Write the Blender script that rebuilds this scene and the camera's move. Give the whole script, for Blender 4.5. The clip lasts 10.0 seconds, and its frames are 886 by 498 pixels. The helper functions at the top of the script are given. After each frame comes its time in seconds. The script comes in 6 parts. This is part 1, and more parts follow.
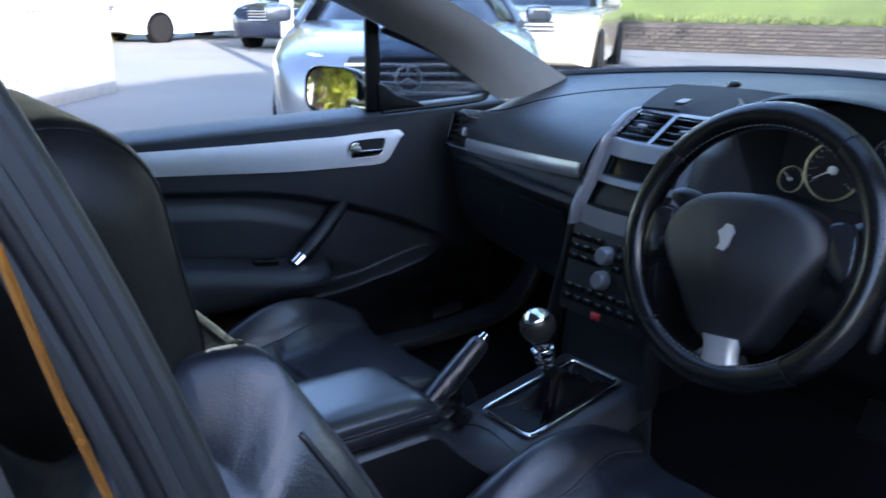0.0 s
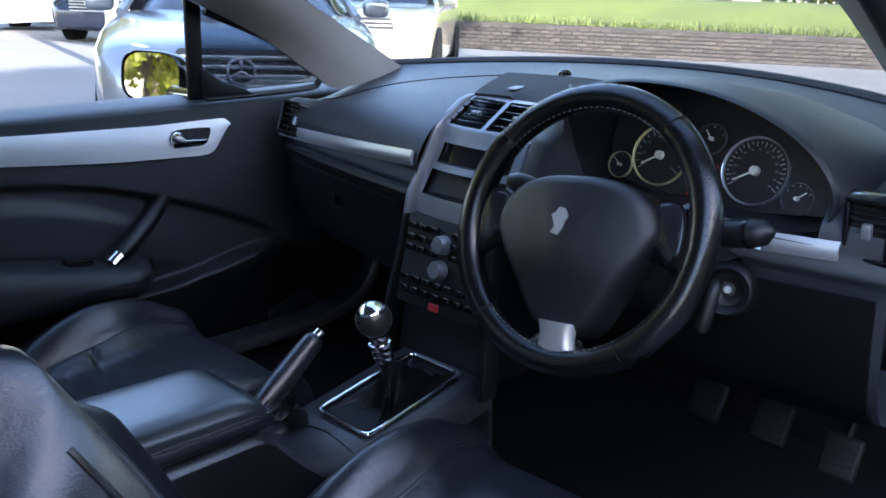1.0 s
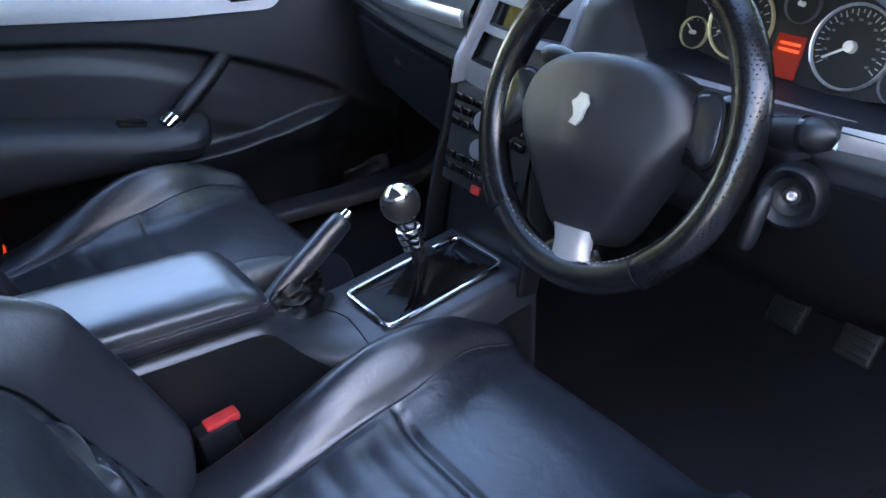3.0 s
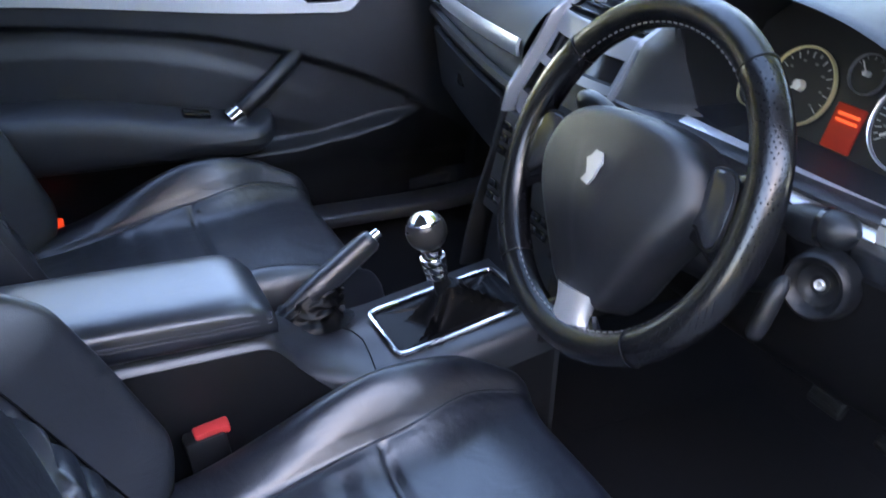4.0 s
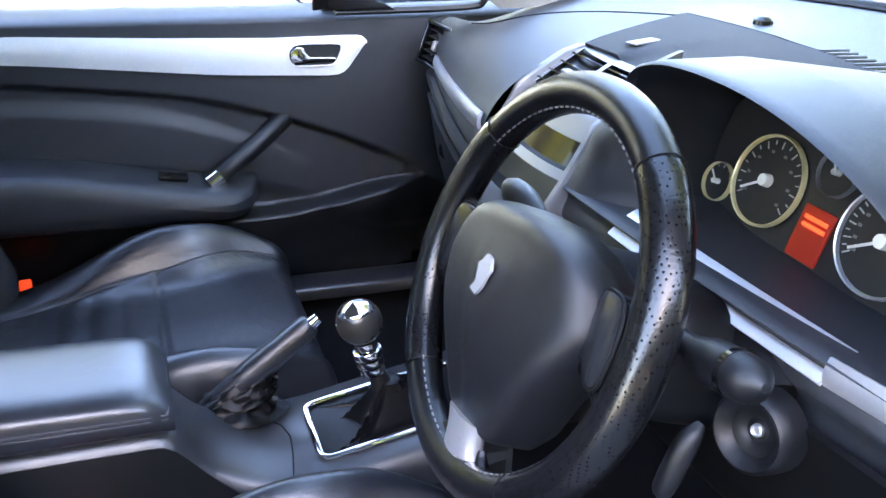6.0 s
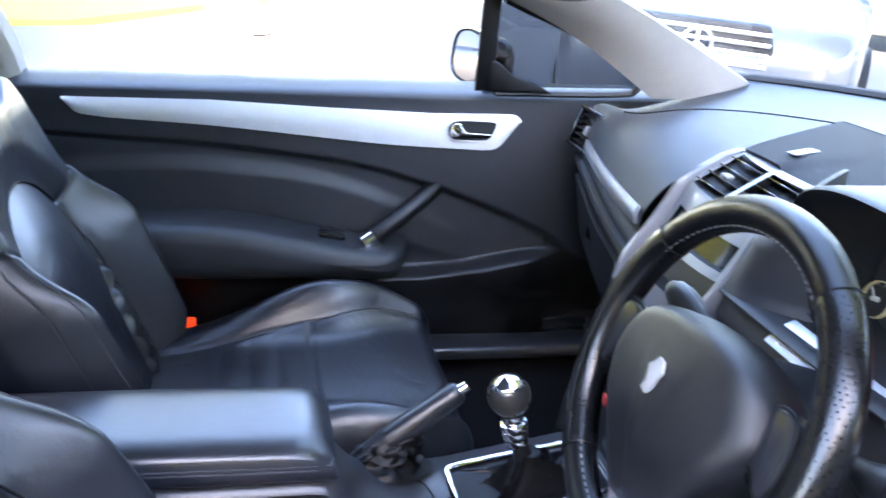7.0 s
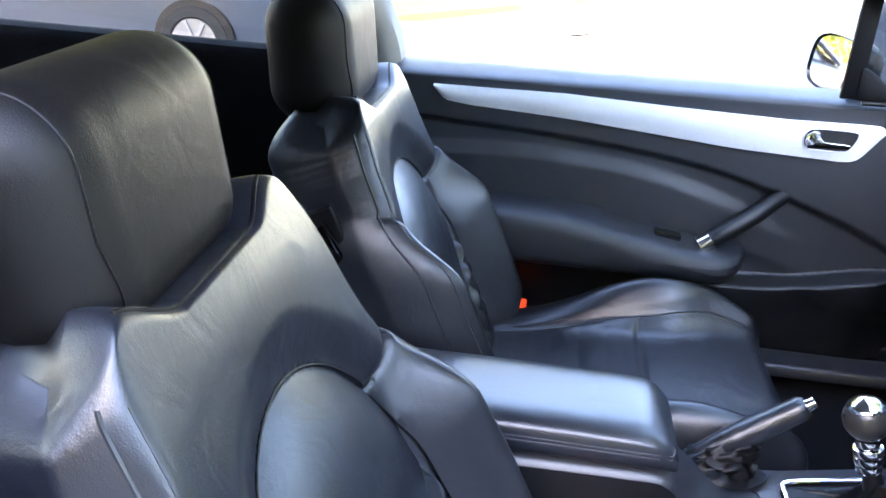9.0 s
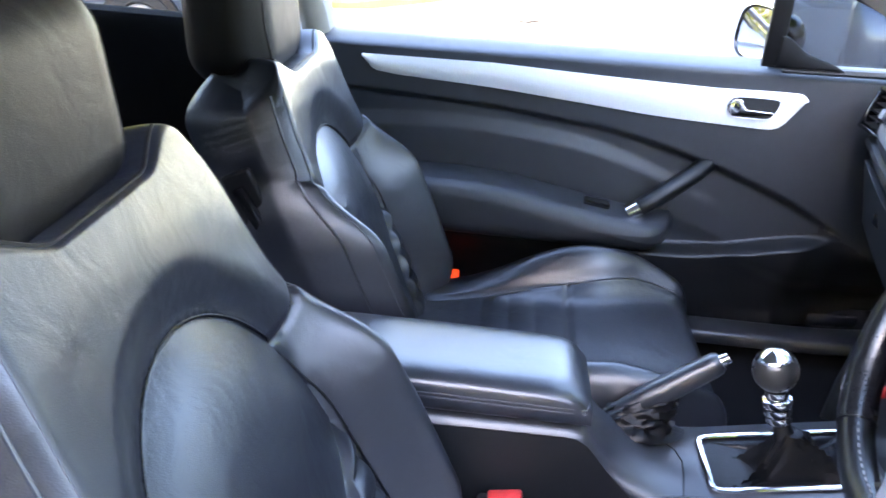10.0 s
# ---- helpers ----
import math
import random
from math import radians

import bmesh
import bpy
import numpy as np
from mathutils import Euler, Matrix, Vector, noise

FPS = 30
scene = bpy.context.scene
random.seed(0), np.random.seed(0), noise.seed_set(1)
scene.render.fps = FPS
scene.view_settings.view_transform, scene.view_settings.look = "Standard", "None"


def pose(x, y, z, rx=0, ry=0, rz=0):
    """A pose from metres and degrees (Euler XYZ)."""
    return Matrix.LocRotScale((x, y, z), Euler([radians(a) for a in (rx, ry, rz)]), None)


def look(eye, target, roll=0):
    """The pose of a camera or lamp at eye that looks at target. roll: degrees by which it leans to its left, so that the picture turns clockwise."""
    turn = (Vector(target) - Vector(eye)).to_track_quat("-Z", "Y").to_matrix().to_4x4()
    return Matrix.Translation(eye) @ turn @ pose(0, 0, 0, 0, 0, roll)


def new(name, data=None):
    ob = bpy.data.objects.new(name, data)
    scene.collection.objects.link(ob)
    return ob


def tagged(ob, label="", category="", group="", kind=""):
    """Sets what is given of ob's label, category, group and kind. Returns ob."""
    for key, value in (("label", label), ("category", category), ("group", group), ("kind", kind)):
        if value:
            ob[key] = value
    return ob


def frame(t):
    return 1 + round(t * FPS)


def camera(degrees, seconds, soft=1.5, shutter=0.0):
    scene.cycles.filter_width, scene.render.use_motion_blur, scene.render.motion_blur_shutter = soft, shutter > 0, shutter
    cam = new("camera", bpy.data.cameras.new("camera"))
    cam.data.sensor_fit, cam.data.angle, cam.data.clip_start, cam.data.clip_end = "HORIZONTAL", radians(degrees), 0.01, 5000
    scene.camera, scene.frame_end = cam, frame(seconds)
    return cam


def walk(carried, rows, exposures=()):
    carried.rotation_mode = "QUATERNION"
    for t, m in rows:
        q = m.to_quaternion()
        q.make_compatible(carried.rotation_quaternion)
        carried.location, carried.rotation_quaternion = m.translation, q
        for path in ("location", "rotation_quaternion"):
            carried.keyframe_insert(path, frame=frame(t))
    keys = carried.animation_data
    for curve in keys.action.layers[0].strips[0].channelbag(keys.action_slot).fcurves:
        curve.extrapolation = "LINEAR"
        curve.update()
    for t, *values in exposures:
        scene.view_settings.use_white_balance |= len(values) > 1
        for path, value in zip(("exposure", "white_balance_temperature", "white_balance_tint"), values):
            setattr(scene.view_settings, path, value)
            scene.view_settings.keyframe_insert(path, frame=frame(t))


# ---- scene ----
cam = camera(53.5, 10.0, 1.5, 0.35)
PATH = [
    (0, (1.06, -0.953, 1.198), (-0.495, 0.171, 0.63), 0.3),
    (0.5, (1.044, -0.943, 1.179), (-0.376, 0.37, 0.669), 1.5),
    (1, (1.028, -0.9, 1.167), (-0.296, 0.489, 0.603), 1.9),
    (1.5, (1.009, -0.839, 1.153), (-0.304, 0.526, 0.51), 1.5),
    (2, (0.995, -0.783, 1.146), (-0.344, 0.51, 0.414), 1.1),
    (2.5, (1.035, -0.696, 1.171), (-0.383, 0.441, 0.337), -0.8),
    (3.8, (1.044, -0.559, 1.189), (-0.48, 0.338, 0.253), 3.8),
    (4, (1.051, -0.511, 1.219), (-0.52, 0.314, 0.296), 3.7),
    (4.5, (1.041, -0.392, 1.222), (-0.663, 0.263, 0.405), 4.1),
    (5, (1.029, -0.305, 1.226), (-0.702, 0.297, 0.424), 2.8),
    (5.2, (1.021, -0.29, 1.227), (-0.688, 0.342, 0.403), 2.2),
    (6.3, (0.996, -0.261, 1.221), (-0.707, 0.394, 0.403), 3.9),
    (6.5, (0.994, -0.288, 1.23), (-0.738, 0.331, 0.445), 4.8),
    (7, (1.033, -0.359, 1.286), (-0.771, 0.079, 0.544), 5.5),
    (7.5, (1.022, -0.422, 1.287), (-0.828, -0.165, 0.573), 5.9),
    (8, (1.032, -0.47, 1.291), (-0.832, -0.431, 0.567), 5.5),
    (8.5, (1.051, -0.494, 1.287), (-0.799, -0.592, 0.534), 4.9),
    (9, (1.075, -0.472, 1.278), (-0.753, -0.66, 0.489), 4.2),
    (9.5, (1.082, -0.446, 1.257), (-0.741, -0.63, 0.455), 4.4),
    (10, (1.085, -0.405, 1.241), (-0.746, -0.503, 0.441), 4.7),
]
EXPOSURES = [(0.0, 3.25, 5700, 17), (0.5, 3.3, 6000, 18), (1.0, 3.4, 6000, 18), (1.5, 3.6, 5950, 18), (2.0, 4.05, 6350, 18), (2.5, 4.35, 6250, 18.5), (4.0, 4.6, 6550, 20.5), (4.5, 4.95, 6850, 22), (6.5, 5.05, 6600, 21.5), (8.0, 5.08, 6550, 21.5), (10.0, 5.42, 6650, 21.5)]
walk(cam, [(t, look(eye, target, roll)) for t, eye, target, roll in PATH], EXPOSURES)

# ---- world, sun and exposure ----
world = bpy.data.worlds.new("sky")
scene.world = world
world.use_nodes = True
wn = world.node_tree.nodes
sky = wn.new("ShaderNodeTexSky")
sky.sky_type, sky.sun_disc = "NISHITA", False
SUN_EL, SUN_AZ = 20.0, 105.0
sky.sun_elevation, sky.sun_rotation = radians(SUN_EL), radians(SUN_AZ)
wn["Background"].inputs[1].default_value = 0.15
world.node_tree.links.new(sky.outputs[0], wn["Background"].inputs[0])
sun = new("sun", bpy.data.lights.new("sun", "SUN"))
sun.data.energy, sun.data.angle, sun.data.color = 2.6, radians(0.6), (1.0, 0.93, 0.82)
_a, _e = radians(SUN_AZ), radians(SUN_EL)
SUN_WAY = Vector((math.sin(_a) * math.cos(_e), math.cos(_a) * math.cos(_e), math.sin(_e)))
sun.matrix_world = look(SUN_WAY * 20, (0, 0, 0))


# ---- materials ----
def material(name, colour, rough=0.5, metal=0.0, spec=0.5, grain=0.0, scale=40.0, bump=0.0, bscale=200.0, kind="noise", coat=0.0,
             colour2=None, big=3.0, bigmix=0.3, rvar=0.1, wrinkle=0.0, coat_rough=0.05):
    """A procedural surface: two scales of colour variation, roughness variation and fine relief."""
    m = bpy.data.materials.new(name)
    m.use_nodes = True
    nt = m.node_tree
    b = nt.nodes["Principled BSDF"]
    lk = nt.links.new
    co = nt.nodes.new("ShaderNodeTexCoord")
    b.inputs["Metallic"].default_value = metal
    b.inputs["Specular IOR Level"].default_value = spec
    b.inputs["Coat Weight"].default_value = coat
    b.inputs["Coat Roughness"].default_value = coat_rough
    c1 = colour
    c2 = colour2 or tuple(c * (1 - grain) for c in colour)
    n1 = nt.nodes.new("ShaderNodeTexNoise")
    n1.inputs["Scale"].default_value, n1.inputs["Detail"].default_value = scale, 4
    n2 = nt.nodes.new("ShaderNodeTexNoise")
    n2.inputs["Scale"].default_value, n2.inputs["Detail"].default_value = big, 3
    for n in (n1, n2):
        lk(co.outputs["Object"], n.inputs["Vector"])
    mx = nt.nodes.new("ShaderNodeMath")
    mx.operation = "MULTIPLY_ADD"
    lk(n2.outputs["Fac"], mx.inputs[0])
    mx.inputs[1].default_value = bigmix
    sc = nt.nodes.new("ShaderNodeMath")
    sc.operation = "MULTIPLY"
    lk(n1.outputs["Fac"], sc.inputs[0])
    sc.inputs[1].default_value = 1 - bigmix
    lk(sc.outputs[0], mx.inputs[2])
    ramp = nt.nodes.new("ShaderNodeMapRange")
    ramp.inputs["From Min"].default_value, ramp.inputs["From Max"].default_value = 0.3, 0.7
    lk(mx.outputs[0], ramp.inputs["Value"])
    mix = nt.nodes.new("ShaderNodeMix")
    mix.data_type = "RGBA"
    mix.inputs["A"].default_value, mix.inputs["B"].default_value = (*c2, 1), (*c1, 1)
    lk(ramp.outputs[0], mix.inputs["Factor"])
    lk(mix.outputs["Result"], b.inputs["Base Color"])
    rr = nt.nodes.new("ShaderNodeMapRange")
    rr.inputs["To Min"].default_value, rr.inputs["To Max"].default_value = max(0.02, rough - rvar), min(1, rough + rvar)
    lk(mx.outputs[0], rr.inputs["Value"])
    lk(rr.outputs[0], b.inputs["Roughness"])
    if bump:
        if kind == "voronoi":
            t = nt.nodes.new("ShaderNodeTexVoronoi")
            t.feature = "DISTANCE_TO_EDGE"
            out = t.outputs["Distance"]
        elif kind == "dots":
            t = nt.nodes.new("ShaderNodeTexVoronoi")
            t.inputs["Randomness"].default_value = 0.15
            out = t.outputs["Distance"]
        else:
            t = nt.nodes.new("ShaderNodeTexNoise")
            t.inputs["Detail"].default_value = 3
            out = t.outputs["Fac"]
        t.inputs["Scale"].default_value = bscale
        lk(co.outputs["Object"], t.inputs["Vector"])
        bp = nt.nodes.new("ShaderNodeBump")
        bp.inputs["Strength"].default_value, bp.inputs["Distance"].default_value = bump, 0.002
        lk(out, bp.inputs["Height"])
        if wrinkle:
            w = nt.nodes.new("ShaderNodeTexNoise")
            w.inputs["Scale"].default_value, w.inputs["Detail"].default_value, w.inputs["Distortion"].default_value = 14.0, 5, 0.6
            lk(co.outputs["Object"], w.inputs["Vector"])
            wb = nt.nodes.new("ShaderNodeBump")
            wb.inputs["Strength"].default_value, wb.inputs["Distance"].default_value = wrinkle, 0.01
            lk(w.outputs["Fac"], wb.inputs["Height"])
            lk(wb.outputs[0], bp.inputs["Normal"])
        if kind == "dots":
            hole = nt.nodes.new("ShaderNodeMapRange")
            hole.inputs["From Min"].default_value, hole.inputs["From Max"].default_value = 0.20, 0.30
            hole.inputs["To Max"].default_value = spec
            lk(out, hole.inputs["Value"])
            lk(hole.outputs[0], b.inputs["Specular IOR Level"])
        lk(bp.outputs[0], b.inputs["Normal"])
    return m


def glowing(name, colour, strength):
    m = bpy.data.materials.new(name)
    m.use_nodes = True
    b = m.node_tree.nodes["Principled BSDF"]
    b.inputs["Base Color"].default_value = (*[c * 0.3 for c in colour], 1)
    b.inputs["Emission Color"].default_value = (*colour, 1)
    b.inputs["Emission Strength"].default_value = strength
    return m


def glass(name, tint=(1, 1, 1), rough=0.0, base=0.06):
    """A clear pane: what is behind it, and the sky mirrored more strongly at a glance."""
    m = bpy.data.materials.new(name)
    m.use_nodes = True
    nt = m.node_tree
    nt.nodes.clear()
    out = nt.nodes.new("ShaderNodeOutputMaterial")
    tr = nt.nodes.new("ShaderNodeBsdfTransparent")
    tr.inputs[0].default_value = (*tint, 1)
    gl = nt.nodes.new("ShaderNodeBsdfGlossy")
    gl.inputs["Roughness"].default_value = rough
    lw = nt.nodes.new("ShaderNodeLayerWeight")
    lw.inputs["Blend"].default_value = 0.5
    pw = nt.nodes.new("ShaderNodeMath")
    pw.operation, pw.inputs[1].default_value = "POWER", 5.0
    ad = nt.nodes.new("ShaderNodeMath")
    ad.operation, ad.inputs[1].default_value, ad.inputs[2].default_value = "MULTIPLY_ADD", 1 - base, base
    mx = nt.nodes.new("ShaderNodeMixShader")
    nt.links.new(lw.outputs["Facing"], pw.inputs[0])
    nt.links.new(pw.outputs[0], ad.inputs[0])
    nt.links.new(ad.outputs[0], mx.inputs[0])
    nt.links.new(tr.outputs[0], mx.inputs[1])
    nt.links.new(gl.outputs[0], mx.inputs[2])
    nt.links.new(mx.outputs[0], out.inputs[0])
    return m


def foliage(name, c1, c2):
    m = material(name, c1, 0.55, colour2=c2, scale=1.5)
    nt = m.node_tree
    b = nt.nodes["Principled BSDF"]
    tr = nt.nodes.new("ShaderNodeBsdfTranslucent")
    tr.inputs[0].default_value = (c1[0] * 2.2, c1[1] * 2.0, c1[2] * 1.2, 1)
    mx = nt.nodes.new("ShaderNodeMixShader")
    mx.inputs[0].default_value = 0.45
    nt.links.new(b.outputs[0], mx.inputs[1])
    nt.links.new(tr.outputs[0], mx.inputs[2])
    nt.links.new(mx.outputs[0], nt.nodes["Material Output"].inputs[0])
    return m


LEATHER = material("black_leather", (0.0080, 0.0096, 0.0148), 0.38, spec=0.66, grain=0.35, scale=25, bump=0.16, bscale=420, kind="voronoi", rvar=0.1, wrinkle=0.34, coat=0.24, coat_rough=0.25)
# Seat leather again, matt and browner: the headrests' dimmer, warmer light put in.
LEATHER_DIM = material("matt_dimmed_headrest_leather", (0.0056, 0.0051, 0.0051), 0.52, spec=0.29, grain=0.35, scale=25, bump=0.16, bscale=420, kind="voronoi", rvar=0.08, wrinkle=0.2)
# Seat leather again, lighter and glossier: the lid's bright sheen put in.
LEATHER_LIT = material("smooth_lit_leather", (0.0155, 0.018, 0.025), 0.34, spec=0.62, grain=0.3, scale=25, bump=0.10, bscale=420, kind="voronoi", rvar=0.06, wrinkle=0.12, coat=0.25, coat_rough=0.25)
BLACKLEATHER = material("gaiter_leather", (0.003, 0.003, 0.004), 0.36, spec=0.2, grain=0.3, bump=0.3, bscale=300, kind="voronoi")
LEATHER_P = material("perforated_leather", (0.004, 0.004, 0.005), 0.26, grain=0.3, bump=0.06, bscale=250, kind="dots", rvar=0.05)
RIMLEATHER = material("wheel_leather", (0.004, 0.004, 0.005), 0.24, grain=0.3, bump=0.22, bscale=500, kind="voronoi", rvar=0.06)
PLASTIC = material("dark_grained_plastic", (0.006, 0.0065, 0.008), 0.40, spec=0.4, grain=0.25, bump=0.25, bscale=900, rvar=0.06)
SOFT = material("soft_touch_dash_skin", (0.019, 0.0215, 0.027), 0.44, spec=0.6, grain=0.25, bump=0.35, bscale=700, kind="voronoi", rvar=0.06)
HUB = material("airbag_cover_plastic", (0.010, 0.0105, 0.013), 0.34, grain=0.2, bump=0.3, bscale=800, kind="voronoi", rvar=0.05)
BLACK = material("matt_black", (0.008, 0.008, 0.009), 0.6, grain=0.2, bump=0.1, bscale=300)
PIANO = material("gloss_black", (0.006, 0.006, 0.007), 0.12, grain=0.1, rvar=0.03)
CARPET = material("black_carpet", (0.006, 0.006, 0.007), 0.95, grain=0.4, bump=0.8, bscale=700, spec=0.1)
RUBBER = material("black_rubber", (0.014, 0.015, 0.017), 0.55, grain=0.2, bump=0.1, bscale=200)
SILVER = material("brushed_aluminium_trim", (0.82, 0.82, 0.83), 0.36, metal=0.15, grain=0.08, scale=300, rvar=0.05)
INLAY = material("gloss_dark_grey", (0.014, 0.0145, 0.017), 0.2, grain=0.2, rvar=0.05)
STACKGREY = material("metallic_grey_plastic", (0.25, 0.25, 0.265), 0.36, metal=0.5, grain=0.1, rvar=0.05)
CHROME = material("chrome", (0.85, 0.85, 0.86), 0.07, metal=1.0, rvar=0.03)
PILLAR = material("pale_grey_headlining", (0.33, 0.32, 0.30), 0.85, grain=0.08, bump=0.4, bscale=600, spec=0.2)
# Lightened plastic: the sky mirrored on the console top is in its colour.
CONSOLE = material("lightened_console_plastic", (0.022, 0.024, 0.029), 0.30, spec=0.65, grain=0.2, bump=0.15, bscale=900, rvar=0.05)
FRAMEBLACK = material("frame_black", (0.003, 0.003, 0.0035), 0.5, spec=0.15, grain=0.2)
COPPER = material("copper_rim", (0.8, 0.32, 0.07), 0.25, metal=0.9)
MATTPAD = material("matt_grained_pad", (0.013, 0.0135, 0.016), 0.68, spec=0.22, grain=0.2, bump=0.3, bscale=800, kind="voronoi", rvar=0.04)
EMBLEM = material("polished_emblem", (0.6, 0.6, 0.61), 0.22, metal=0.55)
SATIN = material("satin_grey_trim", (0.66, 0.66, 0.68), 0.32, metal=0.75, grain=0.08, scale=300, rvar=0.05)
DARKTRIM = material("dark_grey_pillar_trim", (0.10, 0.098, 0.095), 0.8, grain=0.1, bump=0.4, bscale=600, spec=0.2)
THREAD = material("pale_worn_thread", (0.16, 0.155, 0.15), 0.6, grain=0.5, scale=120)
STITCH = material("dark_thread", (0.04, 0.042, 0.05), 0.7)
RED = material("red_buckle_button", (0.45, 0.03, 0.03), 0.4, grain=0.1)
ORANGE = glowing("glowing_orange_glint", (1.0, 0.07, 0.012), 0.03)
LCD = glowing("lit_red_display", (0.9, 0.05, 0.012), 0.0028)
LCDTEXT = glowing("lit_red_segments", (1.0, 0.12, 0.03), 0.055)
GOLD = material("warm_gauge_ring", (0.85, 0.76, 0.42), 0.35, metal=0.45)
DIAL = material("dial_face", (0.015, 0.015, 0.016), 0.5, grain=0.1)
MARK = material("dial_marking", (0.42, 0.42, 0.42), 0.5)
DIMMARK = material("dim_dial_figures", (0.16, 0.16, 0.16), 0.5)
NEEDLE = material("needle_white", (0.8, 0.78, 0.74), 0.4)
PAINT = material("dark_car_paint", (0.02, 0.021, 0.025), 0.2, metal=0.2, coat=1.0, grain=0.1)
GLASS = glass("window_glass", (0.92, 0.95, 0.94))
TINTED = glass("quarter_window_glass", (0.30, 0.33, 0.36), 0.0, 0.05)
DARKGLASS = glass("tinted_glass", (0.05, 0.055, 0.06), 0.0, 0.45)
MIRROR = material("mirror_glass", (0.9, 0.9, 0.9), 0.02, metal=1.0, rvar=0.0)
ASPHALT = material("road_asphalt", (0.19, 0.188, 0.185), 0.9, grain=0.35, scale=60, bump=0.6, bscale=120, big=0.4, bigmix=0.5)
CONCRETE = material("pale_concrete", (0.42, 0.4, 0.37), 0.85, grain=0.25, scale=12, bump=0.3, bscale=60, big=1.0)
GRASS = material("lawn_grass", (0.13, 0.165, 0.035), 0.8, colour2=(0.075, 0.095, 0.025), scale=30, big=0.7, bigmix=0.5, bump=0.6, bscale=90)
DRYGRASS = material("dry_yellow_grass", (0.34, 0.26, 0.06), 0.85, colour2=(0.22, 0.2, 0.05), scale=25, big=0.6, bigmix=0.5, bump=0.6, bscale=90)
LEAF = foliage("sunlit_leaves", (0.13, 0.165, 0.028), (0.2, 0.16, 0.018))
BARK = material("bark", (0.16, 0.13, 0.1), 0.9, grain=0.5, scale=14, bump=0.8, bscale=30)
BRICKM = material("brown_brick", (0.072, 0.060, 0.050), 0.85, colour2=(0.036, 0.031, 0.028), scale=5, bump=0.4, bscale=60)
_nt = BRICKM.node_tree
_info, _hsv = _nt.nodes.new("ShaderNodeObjectInfo"), _nt.nodes.new("ShaderNodeHueSaturation")
_mr = _nt.nodes.new("ShaderNodeMapRange")
_mr.inputs["To Min"].default_value, _mr.inputs["To Max"].default_value = 0.7, 1.35
_nt.links.new(_info.outputs["Random"], _mr.inputs["Value"])
_nt.links.new(_mr.outputs[0], _hsv.inputs["Value"])
_nt.links.new(_nt.nodes["Principled BSDF"].inputs["Base Color"].links[0].from_socket, _hsv.inputs["Color"])
_nt.links.new(_hsv.outputs[0], _nt.nodes["Principled BSDF"].inputs["Base Color"])
WHITEP = material("weathered_white_paint", (0.36, 0.36, 0.35), 0.5, grain=0.1, scale=8)
CARSILVER = material("silver_car_paint", (0.20, 0.215, 0.24), 0.25, metal=0.5, coat=1.0, grain=0.05, rvar=0.03)
CARBLUE = material("grey_blue_car_paint", (0.014, 0.019, 0.027), 0.30, metal=0.1, coat=0.35, grain=0.05, rvar=0.03)
CARBEIGE = material("beige_car_paint", (0.5, 0.45, 0.34), 0.25, metal=0.3, coat=1.0, grain=0.05, rvar=0.03)
CARWHITE = material("white_car_paint", (0.75, 0.76, 0.77), 0.25, coat=0.8, grain=0.05, rvar=0.03)
CARNAVY = material("navy_car_paint", (0.02, 0.03, 0.06), 0.25, coat=0.8, grain=0.05, rvar=0.03)
TYRE = material("tyre_rubber", (0.012, 0.012, 0.012), 0.85, grain=0.3, spec=0.1)
KNOBM = material("dark_satin_knob", (0.03, 0.029, 0.028), 0.28, spec=0.6, metal=0.2, rvar=0.04)
PEDAL = material("worn_pedal_rubber", (0.005, 0.005, 0.0048), 0.6, spec=0.3, grain=0.4, scale=60, bump=0.3, bscale=300)
YELLOW = material("yellow_plate", (0.75, 0.62, 0.03), 0.5)


# ---- geometry helpers: each gives (vertices, faces) ----
BASE = {}


def join(*geos):
    v, f = [], []
    for gv, gf in geos:
        n = len(v)
        v.extend(gv)
        f.extend([tuple(i + n for i in q) for q in gf])
    return v, f


def moved(geo, m):
    return [tuple(m @ Vector(p)) for p in geo[0]], geo[1]


def from_bm(bm):
    bm.verts.index_update()
    geo = [tuple(v.co) for v in bm.verts], [tuple(v.index for v in f.verts) for f in bm.faces]
    bm.free()
    return geo


def box(c, s, bevel=0.0, seg=2, m=None):
    bm = bmesh.new()
    bmesh.ops.create_cube(bm, size=1)
    for v in bm.verts:
        v.co = Vector((v.co.x * s[0], v.co.y * s[1], v.co.z * s[2]))
    if bevel:
        bmesh.ops.bevel(bm, geom=list(bm.edges), offset=min(bevel, min(s) * 0.49), segments=seg, affect="EDGES", profile=0.5)
    geo = from_bm(bm)
    return moved(geo, Matrix.Translation(c) @ (m or Matrix()))


def prism(pts, a, b, axis="x", bevel=0.0, seg=2):
    """A polygon (given in the other two axes, in order) drawn out along an axis from a to b."""
    bm = bmesh.new()

    def put(p, h):
        return {"x": (h, p[0], p[1]), "y": (p[0], h, p[1]), "z": (p[0], p[1], h)}[axis]
    va = [bm.verts.new(put(p, a)) for p in pts]
    vb = [bm.verts.new(put(p, b)) for p in pts]
    n = len(pts)
    bm.faces.new(va)
    bm.faces.new(vb[::-1])
    for i in range(n):
        bm.faces.new((va[i], vb[i], vb[(i + 1) % n], va[(i + 1) % n]))
    bmesh.ops.recalc_face_normals(bm, faces=bm.faces)
    if bevel:
        bmesh.ops.bevel(bm, geom=list(bm.edges), offset=bevel, segments=seg, affect="EDGES", profile=0.5, clamp_overlap=True)
    return from_bm(bm)


